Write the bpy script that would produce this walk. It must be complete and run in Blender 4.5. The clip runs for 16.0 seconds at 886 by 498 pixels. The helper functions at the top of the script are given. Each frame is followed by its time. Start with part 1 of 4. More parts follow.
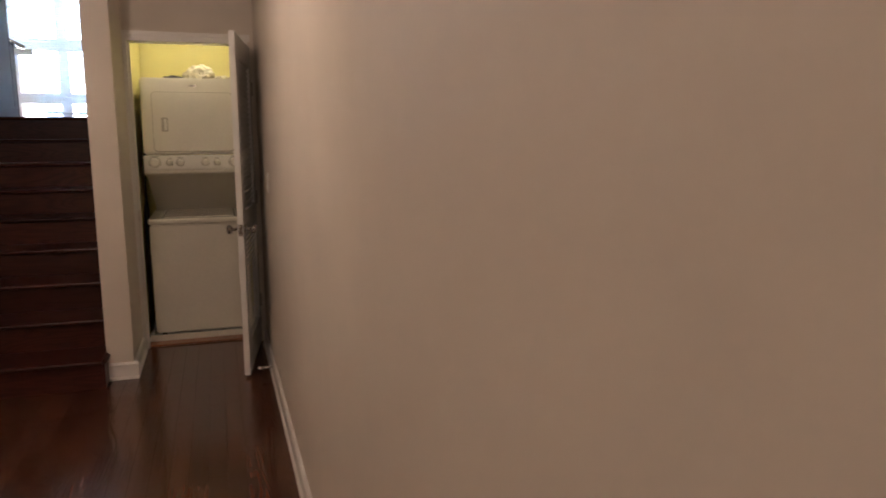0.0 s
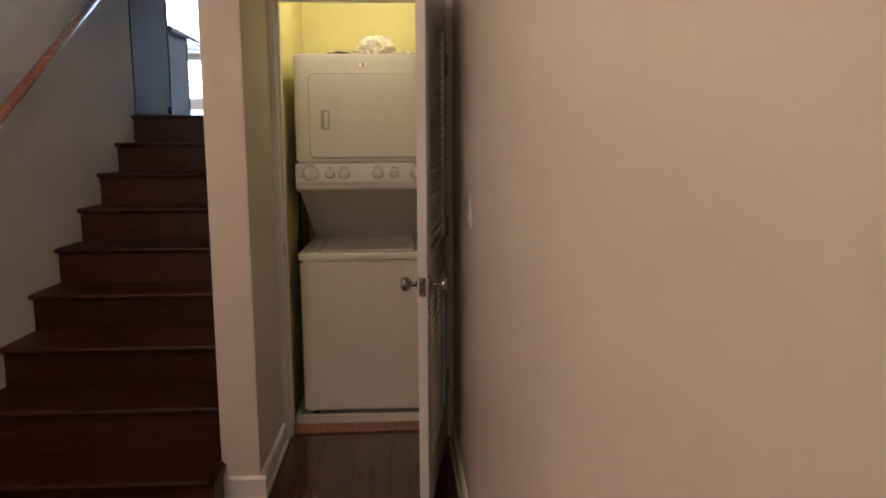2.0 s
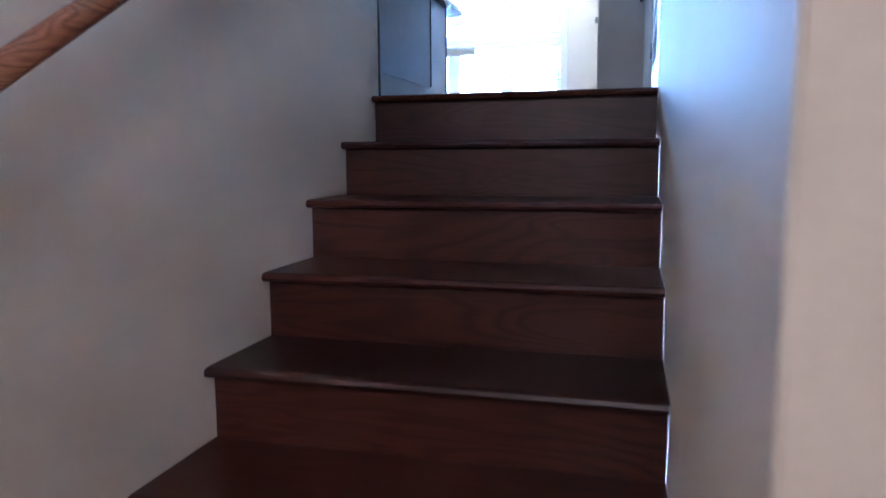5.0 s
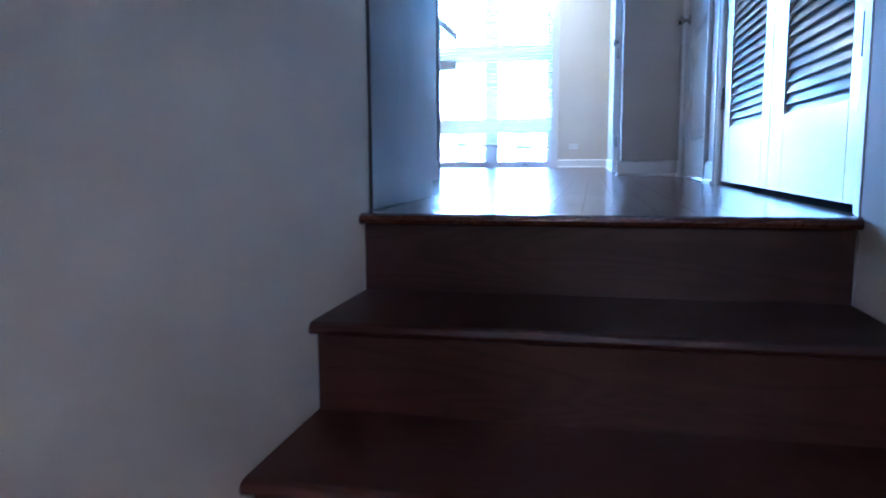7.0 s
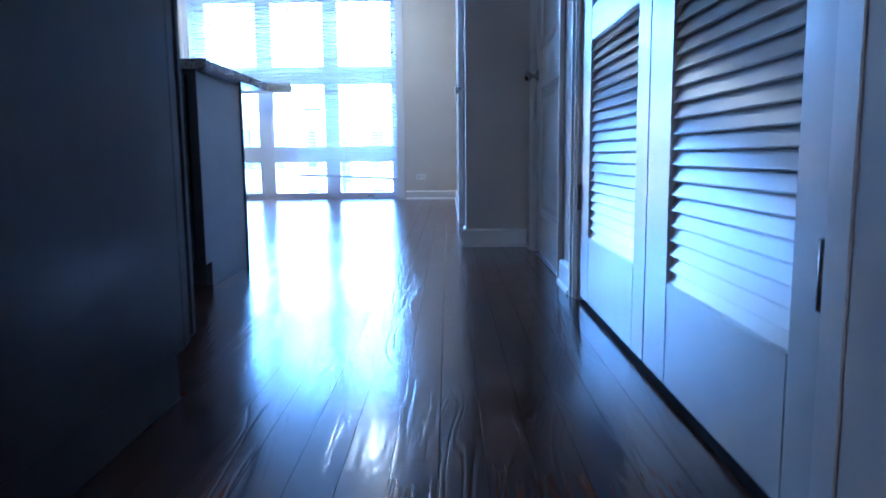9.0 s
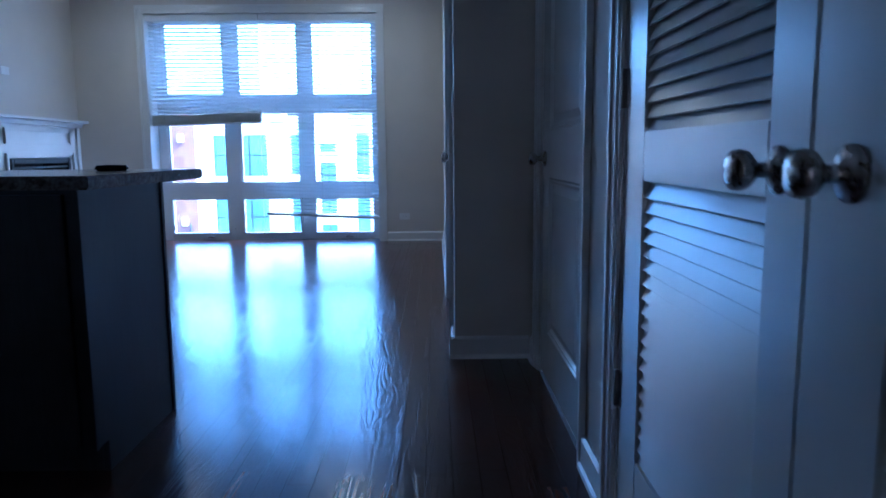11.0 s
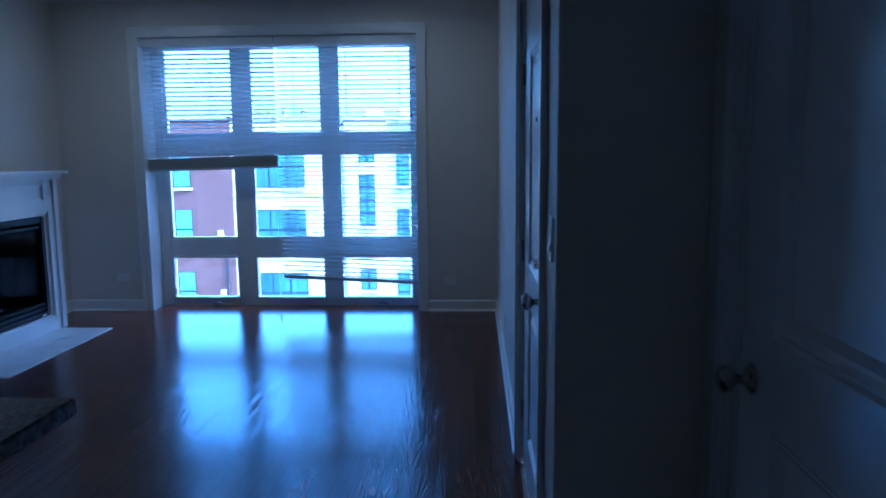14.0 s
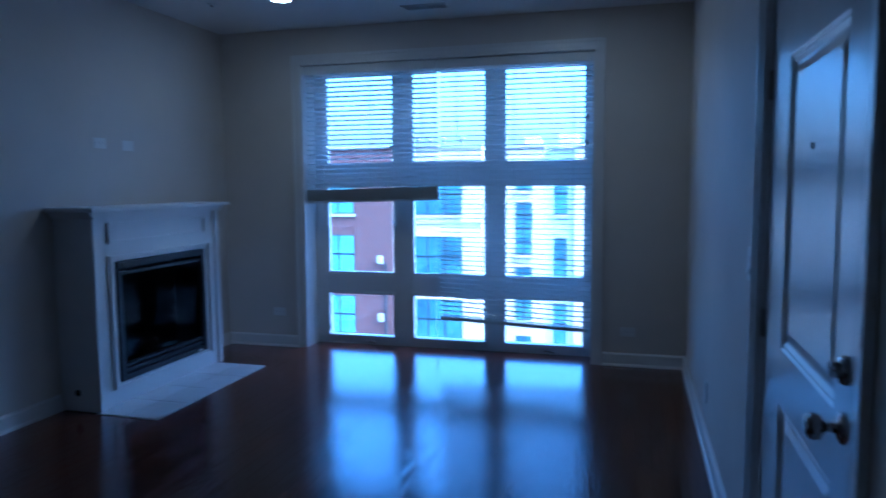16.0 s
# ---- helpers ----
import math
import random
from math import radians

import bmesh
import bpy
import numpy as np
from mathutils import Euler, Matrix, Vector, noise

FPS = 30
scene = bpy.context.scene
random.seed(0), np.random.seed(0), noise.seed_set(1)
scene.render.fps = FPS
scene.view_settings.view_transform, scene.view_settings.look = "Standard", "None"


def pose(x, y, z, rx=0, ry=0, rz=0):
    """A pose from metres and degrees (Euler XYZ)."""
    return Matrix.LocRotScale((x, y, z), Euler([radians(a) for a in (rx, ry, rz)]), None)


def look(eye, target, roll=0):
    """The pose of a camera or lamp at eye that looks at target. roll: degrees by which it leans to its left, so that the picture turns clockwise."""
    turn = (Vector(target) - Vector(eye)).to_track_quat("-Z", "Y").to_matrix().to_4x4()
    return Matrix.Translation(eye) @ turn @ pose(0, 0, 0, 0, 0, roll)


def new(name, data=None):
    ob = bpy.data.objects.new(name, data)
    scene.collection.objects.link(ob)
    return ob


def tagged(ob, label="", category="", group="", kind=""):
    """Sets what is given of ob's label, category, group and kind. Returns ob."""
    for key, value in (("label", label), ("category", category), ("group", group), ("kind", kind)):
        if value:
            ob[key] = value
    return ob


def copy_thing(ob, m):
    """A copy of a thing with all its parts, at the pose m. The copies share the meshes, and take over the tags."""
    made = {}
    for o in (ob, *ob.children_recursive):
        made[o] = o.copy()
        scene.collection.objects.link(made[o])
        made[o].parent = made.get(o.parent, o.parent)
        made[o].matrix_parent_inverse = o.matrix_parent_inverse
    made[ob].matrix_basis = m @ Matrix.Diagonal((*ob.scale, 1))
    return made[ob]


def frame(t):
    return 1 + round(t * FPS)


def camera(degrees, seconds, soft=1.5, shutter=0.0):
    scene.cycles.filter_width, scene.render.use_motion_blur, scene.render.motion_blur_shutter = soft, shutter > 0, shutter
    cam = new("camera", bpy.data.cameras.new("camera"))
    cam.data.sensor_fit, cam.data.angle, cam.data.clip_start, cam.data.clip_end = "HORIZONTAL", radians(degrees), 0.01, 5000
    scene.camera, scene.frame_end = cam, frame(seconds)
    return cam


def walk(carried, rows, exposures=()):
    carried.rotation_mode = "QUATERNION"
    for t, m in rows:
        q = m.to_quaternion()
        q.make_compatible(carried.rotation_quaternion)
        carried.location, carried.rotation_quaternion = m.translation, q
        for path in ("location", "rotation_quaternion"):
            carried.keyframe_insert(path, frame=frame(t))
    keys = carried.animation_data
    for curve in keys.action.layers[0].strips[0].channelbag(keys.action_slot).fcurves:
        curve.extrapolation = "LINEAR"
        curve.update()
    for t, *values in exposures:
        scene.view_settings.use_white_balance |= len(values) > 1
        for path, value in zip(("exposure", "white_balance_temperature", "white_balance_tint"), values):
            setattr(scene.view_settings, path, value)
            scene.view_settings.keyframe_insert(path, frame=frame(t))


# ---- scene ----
cam = camera(64.4, 16.0, 1.6, 0.5)
PATH = [
    (0, (1.763, -6.755, -0.187), (2.364, -4.873, -0.499), -0.2),
    (0.5, (1.761, -6.3, -0.245), (2.221, -4.375, -0.539), -0.3),
    (1, (1.772, -5.824, -0.233), (2.046, -3.864, -0.518), -0.3),
    (1.5, (1.809, -5.361, -0.24), (1.983, -3.389, -0.522), -0.3),
    (2, (1.817, -4.909, -0.226), (1.926, -2.933, -0.512), -0.3),
    (2.5, (1.774, -4.479, -0.243), (1.796, -2.498, -0.515), -0.3),
    (3, (1.681, -4.094, -0.237), (1.625, -2.112, -0.499), -0.6),
    (3.5, (1.506, -3.673, -0.253), (1.263, -1.704, -0.505), -0.3),
    (4, (1.282, -3.322, -0.272), (0.851, -1.385, -0.517), -0.1),
    (6.5, (0.631, -1.718, -0.01), (0.108, 0.196, -0.26), -0.4),
    (7, (0.519, -1.544, 0.124), (0.108, 0.397, -0.13), -0.4),
    (7.5, (0.496, -1.328, 0.16), (0.246, 0.64, -0.095), -0.5),
    (8, (0.531, -1.086, 0.292), (0.342, 0.888, 0.034), -0.9),
    (8.5, (0.547, -0.93, 0.413), (0.431, 1.049, 0.152), -0.7),
    (9, (0.602, -0.755, 0.533), (0.585, 1.227, 0.269), -0.6),
    (9.5, (0.633, -0.535, 0.661), (0.626, 1.447, 0.395), -0.6),
    (10, (0.608, -0.362, 0.793), (0.618, 1.619, 0.524), -0.6),
    (12.3, (0.64, 0.68, 1.246), (0.66, 2.661, 0.976), -0.4),
    (12.5, (0.639, 0.755, 1.311), (0.645, 2.737, 1.042), -0.4),
    (13, (0.603, 1.016, 1.371), (0.553, 2.997, 1.104), -0.4),
    (13.5, (0.55, 1.29, 1.393), (0.488, 3.273, 1.132), -0.4),
    (14, (0.505, 1.6, 1.412), (0.412, 3.58, 1.148), -0.5),
    (14.5, (0.442, 1.86, 1.418), (0.291, 3.836, 1.167), -0.5),
    (15, (0.368, 2.064, 1.427), (0.183, 4.042, 1.193), -0.4),
    (15.5, (0.328, 2.175, 1.438), (0.045, 4.145, 1.221), -0.5),
    (16, (0.302, 2.247, 1.45), (-0.22, 4.168, 1.265), -0.4),
]
EXPOSURES = [
    (0.0, 6.45, 5200, 13),
    (2.5, 6.7, 5100, 13),
    (4.2, 7.35, 4350, 12),
    (6.5, 7.15, 3820, 10),
    (8.0, 6.75, 3800, 10),
    (9.0, 6.15, 3780, 12),
    (10.0, 5.3, 3780, 12),
    (12.5, 4.2, 3590, 10),
    (14.5, 3.45, 3470, 10),
    (16.0, 3.3, 3450, 10),
]
walk(cam, [(t, look(eye, target, roll)) for t, eye, target, roll in PATH], EXPOSURES)

B = -1.665          # lower floor
RISE, RUN = 0.185, 0.289
CEIL = 2.78

# ---- world and light ----
world = bpy.data.worlds.new("sky")
scene.world = world
world.use_nodes = True
wn = world.node_tree.nodes
wl = world.node_tree.links
sky = wn.new("ShaderNodeTexSky")
sky.sky_type = "NISHITA"
sky.sun_disc = False
sky.sun_elevation, sky.sun_rotation = radians(50), radians(105)
sky.air_density, sky.dust_density, sky.ozone_density = 1.0, 6.0, 1.0
wn["Background"].inputs["Strength"].default_value = 0.15
wl.new(sky.outputs[0], wn["Background"].inputs["Color"])

sun = new("sun", bpy.data.lights.new("sun", "SUN"))
sun.data.energy, sun.data.angle, sun.data.color = .3, radians(14), (1, .84, .66)
sun.matrix_world = look((10, -2.7, 12.4), (0, 0, 0))


def lamp(name, where, watts, colour, radius):
    ob = new(name, bpy.data.lights.new(name, "POINT"))
    ob.data.energy, ob.data.color, ob.data.shadow_soft_size = watts, colour, radius
    ob.location = where
    return ob


lamp("hall_lamp_light", (1.0, -4.3, 0.90), .37, (1, .67, .42), .09)
# added fill behind the camera's start, lifts the shadow beside the laundry door
lamp("hall_lamp_light", (1.5, -7.7, 0.90), .25, (1, .67, .42), .09)
lamp("closet_lamp_light", (1.62, -1.36, 0.84), .095, (1, .83, .49), .04)


skylight = new("window_skylight", bpy.data.lights.new("window_skylight", "AREA"))
skylight.data.shape, skylight.data.size, skylight.data.size_y = "RECTANGLE", 2.6, 2.6
skylight.data.cycles.is_portal = True       # guides the sky's light through the window
skylight.matrix_world = look((-1.25, 8.34, 1.24), (-1.25, 0, 1.24))


# ---- materials ----
def material(name):
    m = bpy.data.materials.new(name)
    m.use_nodes = True
    nt = m.node_tree
    return m, nt, nt.nodes["Principled BSDF"]


def position(nt, scale=(1, 1, 1), shift=None):
    geo = nt.nodes.new("ShaderNodeNewGeometry")
    mp = nt.nodes.new("ShaderNodeMapping")
    mp.inputs["Scale"].default_value = scale
    nt.links.new(geo.outputs["Position"], mp.inputs["Vector"])
    if shift is not None:
        nt.links.new(shift, mp.inputs["Location"])
    return mp.outputs[0]


def noise_tex(nt, vec, scale, detail=4, rough=.55, distort=0):
    n = nt.nodes.new("ShaderNodeTexNoise")
    n.inputs["Scale"].default_value, n.inputs["Detail"].default_value = scale, detail
    n.inputs["Roughness"].default_value, n.inputs["Distortion"].default_value = rough, distort
    nt.links.new(vec, n.inputs["Vector"])
    return n.outputs["Fac"]


def ramp(nt, fac, stops):
    r = nt.nodes.new("ShaderNodeValToRGB")
    e = r.color_ramp.elements
    while len(e) < len(stops):
        e.new(.5)
    for el, (p, c) in zip(e, stops):
        el.position, el.color = p, (*c, 1) if len(c) == 3 else c
    nt.links.new(fac, r.inputs[0])
    return r.outputs[0]


def mixed(nt, a, b, fac, mode="MIX"):
    n = nt.nodes.new("ShaderNodeMix")
    n.data_type, n.blend_type = "RGBA", mode
    if isinstance(fac, (int, float)):
        n.inputs[0].default_value = fac
    else:
        nt.links.new(fac, n.inputs[0])
    nt.links.new(a, n.inputs[6])
    nt.links.new(b, n.inputs[7])
    return n.outputs[2]


def relief(nt, bsdf, height, strength, distance):
    b = nt.nodes.new("ShaderNodeBump")
    b.inputs["Strength"].default_value, b.inputs["Distance"].default_value = strength, distance
    nt.links.new(height, b.inputs["Height"])
    nt.links.new(b.outputs[0], bsdf.inputs["Normal"])
    nt.links.new(b.outputs[0], bsdf.inputs["Coat Normal"])


def surface(name, colour, rough=.5, metal=0.0, vary=.08, scale=3.0, grain=120.0, bump=.05, coat=0.0):
    """A plain surface: large soft blotches, fine grain and slight relief."""
    m, nt, bs = material(name)
    v = position(nt)
    big = noise_tex(nt, v, scale, 5)
    fine = noise_tex(nt, v, grain, 3)
    lo = tuple(c * (1 - vary) for c in colour)
    hi = tuple(min(1, c * (1 + vary)) for c in colour)
    base = ramp(nt, big, [(.3, lo), (.7, hi)])
    nt.links.new(base, bs.inputs["Base Color"])
    rr = ramp(nt, noise_tex(nt, v, scale * 2.3, 4), [(.3, (max(0, rough - .03),) * 3), (.7, (min(1, rough + .03),) * 3)])
    nt.links.new(rr, bs.inputs["Roughness"])
    bs.inputs["Metallic"].default_value = metal
    bs.inputs["Coat Weight"].default_value = coat
    if bump:
        relief(nt, bs, fine, bump, .002)
    return m


def random_of(nt):
    info = nt.nodes.new("ShaderNodeObjectInfo")
    geo = nt.nodes.new("ShaderNodeNewGeometry")
    add = nt.nodes.new("ShaderNodeMath")
    nt.links.new(info.outputs["Random"], add.inputs[0])
    nt.links.new(geo.outputs["Random Per Island"], add.inputs[1])
    fr = nt.nodes.new("ShaderNodeMath")
    fr.operation = "FRACT"
    nt.links.new(add.outputs[0], fr.inputs[0])
    return fr.outputs[0]


def wood(name, dark, light, along="y", rough=.22, bump=.25, coat=.3, rings=24, line=.8):
    """Open-grained oak with flame figure, stained; each board takes its own tone and figure."""
    m, nt, bs = material(name)
    r = random_of(nt)
    comb = nt.nodes.new("ShaderNodeCombineXYZ")
    for i, k in enumerate((7.3, 11.9, 5.1)):
        mul = nt.nodes.new("ShaderNodeMath")
        mul.operation = "MULTIPLY"
        mul.inputs[1].default_value = k
        nt.links.new(r, mul.inputs[0])
        nt.links.new(mul.outputs[0], comb.inputs[i])
    s = {"x": (.14, 1, 1), "y": (1, .14, 1), "z": (1, 1, .14)}[along]
    v = position(nt, s, comb.outputs[0])
    fig = noise_tex(nt, v, 7, 2, .45, .6)
    mul = nt.nodes.new("ShaderNodeMath")
    mul.operation = "MULTIPLY"
    mul.inputs[1].default_value = rings
    nt.links.new(fig, mul.inputs[0])
    ping = nt.nodes.new("ShaderNodeMath")
    ping.operation = "PINGPONG"
    ping.inputs[1].default_value = .5
    nt.links.new(mul.outputs[0], ping.inputs[0])
    s2 = {"x": (.03, 1, 1), "y": (1, .03, 1), "z": (1, 1, .03)}[along]
    pores = noise_tex(nt, position(nt, s2, comb.outputs[0]), 220, 2)
    tone = ramp(nt, r, [(0, dark), (.5, tuple((a + b) / 2 for a, b in zip(dark, light))), (1, light)])
    lines = ramp(nt, ping.outputs[0], [(.05, (.55, .5, .48)), (.3, (1, 1, 1))])
    pore = ramp(nt, pores, [(.35, (.7, .66, .64)), (.6, (1.0, 1.0, 1.0))])
    cloud = ramp(nt, noise_tex(nt, position(nt), 2.2, 4), [(.3, (.82, .82, .82)), (.7, (1, 1, 1))])
    c = mixed(nt, tone, lines, line, "MULTIPLY")
    c = mixed(nt, c, pore, .7, "MULTIPLY")
    c = mixed(nt, c, cloud, .8, "MULTIPLY")
    nt.links.new(c, bs.inputs["Base Color"])
    rr = ramp(nt, noise_tex(nt, position(nt), 5, 5), [(.25, (rough - .03,) * 3), (.8, (rough + .04,) * 3)])
    nt.links.new(rr, bs.inputs["Roughness"])
    bs.inputs["Coat Weight"].default_value = coat
    bs.inputs["Coat Roughness"].default_value = .12
    hmix = nt.nodes.new("ShaderNodeMath")
    hmix.operation = "MULTIPLY_ADD"
    hmix.inputs[1].default_value = .35
    nt.links.new(pores, hmix.inputs[0])
    nt.links.new(ramp(nt, ping.outputs[0], [(.0, (0, 0, 0)), (.28, (1, 1, 1))]), hmix.inputs[2])
    relief(nt, bs, hmix.outputs[0], bump, .0012)
    return m


def glass(name, tint=(1, 1, 1), gloss=1.0):
    m, nt, bs = material(name)
    nt.nodes.remove(bs)
    tr = nt.nodes.new("ShaderNodeBsdfTransparent")
    tr.inputs[0].default_value = (*tint, 1)
    gl = nt.nodes.new("ShaderNodeBsdfGlossy")
    gl.inputs["Roughness"].default_value = .02
    fr = nt.nodes.new("ShaderNodeFresnel")
    mx = nt.nodes.new("ShaderNodeMixShader")
    weak = nt.nodes.new("ShaderNodeMath")
    weak.operation = "MULTIPLY"
    weak.inputs[1].default_value = gloss
    nt.links.new(fr.outputs[0], weak.inputs[0])
    nt.links.new(weak.outputs[0], mx.inputs[0])
    nt.links.new(tr.outputs[0], mx.inputs[1])
    nt.links.new(gl.outputs[0], mx.inputs[2])
    nt.links.new(mx.outputs[0], nt.nodes["Material Output"].inputs[0])
    return m


def glowing(name, colour, strength):
    m, nt, bs = material(name)
    bs.inputs["Base Color"].default_value = (*colour, 1)
    bs.inputs["Emission Color"].default_value = (*colour, 1)
    bs.inputs["Emission Strength"].default_value = strength
    return m


WALL = surface("wall_paint", (.67, .615, .535), .62, vary=.05, scale=1.4, grain=90, bump=.12)
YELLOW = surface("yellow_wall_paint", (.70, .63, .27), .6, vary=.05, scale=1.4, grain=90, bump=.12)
CEILING = surface("ceiling_paint", (.80, .78, .74), .75, vary=.04, scale=1, grain=80, bump=.1)
TRIM = surface("trim_paint", (.78, .76, .72), .32, vary=.04, scale=2, grain=60, bump=.04)
DOOR = surface("door_paint", (.78, .77, .74), .24, vary=.04, scale=2.4, grain=70, bump=.05)
ENAMEL = surface("appliance_enamel", (.80, .76, .66), .26, vary=.02, scale=45, bump=0)
ENAMEL_GREY = surface("appliance_panel", (.74, .71, .63), .35, vary=.02, scale=45, bump=0)
PAN = surface("pan_plastic", (.74, .71, .62), .45, vary=.07, scale=5)
NICKEL = surface("satin_nickel", (.42, .39, .36), .27, 1.0, vary=.08, scale=20, bump=0)
HINGE = surface("aged_nickel", (.34, .31, .28), .38, 1.0, vary=.12, scale=30, bump=0)
FLOOR = wood("oak_floor_stain", (.060, .020, .010), (.135, .048, .022), "y", .2, .23, .25, 15, .8)
TREAD = wood("oak_tread_stain", (.040, .0115, .0078), (.080, .022, .013), "x", .36, .1, 0, 13, .75)
TREAD.node_tree.nodes["Principled BSDF"].inputs["Specular IOR Level"].default_value = .36
RAILWOOD = wood("oak_rail", (.30, .12, .05), (.36, .15, .06), "y", .3, .1, .3)
ESPRESSO = wood("espresso_cabinet", (.038, .031, .032), (.046, .038, .040), "z", .32, .02, .1, 10, .15)
SLAT = surface("blind_rail", (.72, .72, .70), .4, vary=.04, scale=6, bump=.02)


def slat_plastic():
    m, nt, bs = material("blind_slat")
    v = position(nt)
    base = ramp(nt, noise_tex(nt, v, 6, 4), [(.3, (.80, .80, .78)), (.7, (.86, .86, .84))])
    nt.links.new(base, bs.inputs["Base Color"])
    bs.inputs["Roughness"].default_value = .42
    tl = nt.nodes.new("ShaderNodeBsdfTranslucent")
    nt.links.new(base, tl.inputs[0])
    mx = nt.nodes.new("ShaderNodeMixShader")
    mx.inputs[0].default_value = .75
    nt.links.new(bs.outputs[0], mx.inputs[1])
    nt.links.new(tl.outputs[0], mx.inputs[2])
    nt.links.new(mx.outputs[0], nt.nodes["Material Output"].inputs[0])
    return m


THIN = slat_plastic()
VINYL = surface("window_vinyl", (.84, .84, .83), .35, vary=.03, scale=3, bump=.02)
PLATE = surface("plate_plastic", (.80, .78, .74), .3, vary=.03, scale=8, bump=0)
BLACK = surface("black_metal", (.012, .012, .013), .62, .0, vary=.2, scale=9, bump=.05)
DARK = surface("dark_rubber", (.03, .03, .03), .6, vary=.2, scale=9)
TILE = surface("hearth_tile", (.74, .72, .68), .22, vary=.05, scale=4, grain=40, bump=.02)
LOG = surface("ceramic_log", (.16, .12, .09), .9, vary=.4, scale=14, grain=60, bump=.6)
CLOTH = surface("cream_cloth", (.70, .64, .50), .9, vary=.12, scale=12, grain=400, bump=.3)
DARKCLOTH = surface("dark_cloth", (.05, .05, .06), .9, vary=.2, scale=12, grain=400, bump=.3)
GLASS = glass("window_glass", (.97, .99, .98))
FIREGLASS = glass("fire_glass", (.3, .3, .3), .04)
LAMPGLOW = glowing("lamp_glow", (1, .8, .5), 6)
CORD = surface("blind_cord", (.7, .7, .68), .7, vary=.03, bump=0)


def granite():
    m, nt, bs = material("granite")
    v = position(nt)
    a = ramp(nt, noise_tex(nt, v, 55, 4, .7), [(.35, (.06, .045, .035)), (.5, (.2, .15, .11)), (.68, (.34, .28, .22))])
    b = ramp(nt, noise_tex(nt, v, 7, 4, .6), [(.3, (.6, .6, .6)), (.7, (1, 1, 1))])
    nt.links.new(mixed(nt, a, b, .8, "MULTIPLY"), bs.inputs["Base Color"])
    bs.inputs["Roughness"].default_value = .16
    return m


GRANITE = granite()
# dial rings and legends; also the painted shade of seam and pull recess
SHADE = surface("dark_cream_and_shade", (.45, .41, .33), .45, vary=.1, scale=9)


def brickwork():
    m, nt, bs = material("far_brick")
    geo = nt.nodes.new("ShaderNodeNewGeometry")
    mp = nt.nodes.new("ShaderNodeMapping")
    mp.inputs["Rotation"].default_value = (radians(90), 0, 0)
    nt.links.new(geo.outputs["Position"], mp.inputs[0])
    b = nt.nodes.new("ShaderNodeTexBrick")
    b.inputs["Scale"].default_value = 1
    b.inputs["Brick Width"].default_value, b.inputs["Row Height"].default_value = .22, .075
    b.inputs["Mortar Size"].default_value = .012
    b.inputs["Color1"].default_value, b.inputs["Color2"].default_value = (.125, .04, .027, 1), (.075, .026, .02, 1)
    b.inputs["Mortar"].default_value = (.16, .11, .09, 1)
    nt.links.new(mp.outputs[0], b.inputs["Vector"])
    nt.links.new(b.outputs[0], bs.inputs["Base Color"])
    bs.inputs["Roughness"].default_value = .85
    return m


BRICK = brickwork()
CREAM = surface("cream_masonry", (.60, .50, .37), .8, vary=.08, scale=.5, grain=12, bump=.2)
PALE = surface("pale_panel", (.55, .58, .59), .6, vary=.05, scale=.4, grain=8, bump=.1)
STONE = surface("pale_sill", (.5, .48, .44), .8, vary=.06, scale=2)
PANE = surface("far_window_pane", (.10, .16, .18), .08, vary=.5, scale=.6, bump=0)
CURTAIN = surface("far_curtain_pane", (.22, .36, .38), .2, vary=.3, scale=.9, bump=0)
FRAME = surface("far_window_frame", (.03, .04, .045), .4, vary=.1, bump=0)
ROOF = surface("flat_roof", (.18, .18, .18), .9, vary=.15, scale=.6)
ASPHALT = surface("asphalt", (.05, .05, .052), .85, vary=.2, scale=.7, grain=30, bump=.4)


# ---- mesh helpers ----
def box(bm, x0, x1, y0, y1, z0, z1):
    vs = [bm.verts.new((x, y, z)) for z in (z0, z1) for y in (y0, y1) for x in (x0, x1)]
    for f in ((0, 2, 3, 1), (4, 5, 7, 6), (0, 1, 5, 4), (2, 6, 7, 3), (0, 4, 6, 2), (1, 3, 7, 5)):
        bm.faces.new([vs[i] for i in f])
    return vs


def boxes(*items):
    bm = bmesh.new()
    for it in items:
        box(bm, *it)
    return bm


def lathe(profile, segs=20, axis="z"):
    """Turn (radius, height) pairs round an axis."""
    bm = bmesh.new()
    rings = []
    for r, h in profile:
        ring = []
        for i in range(segs):
            a = 2 * math.pi * i / segs
            p = (r * math.cos(a), r * math.sin(a), h)
            if axis == "y":
                p = (p[0], -p[2], p[1])
            if axis == "x":
                p = (-p[2], p[0], p[1])
            ring.append(bm.verts.new(p))
        rings.append(ring)
    for a, b in zip(rings, rings[1:]):
        for i in range(segs):
            j = (i + 1) % segs
            bm.faces.new((a[i], a[j], b[j], b[i]))
    bm.faces.new(rings[0][::-1])
    bm.faces.new(rings[-1])
    bmesh.ops.recalc_face_normals(bm, faces=bm.faces[:])
    return bm


def prism(outline, x0, x1):
    """A (y, z) outline drawn out along x."""
    bm = bmesh.new()
    a = [bm.verts.new((x0, y, z)) for y, z in outline]
    b = [bm.verts.new((x1, y, z)) for y, z in outline]
    n = len(a)
    bm.faces.new(a)
    bm.faces.new(b[::-1])
    for i in range(n):
        bm.faces.new((a[i], b[i], b[(i + 1) % n], a[(i + 1) % n]))
    bmesh.ops.recalc_face_normals(bm, faces=bm.faces[:])
    return bm


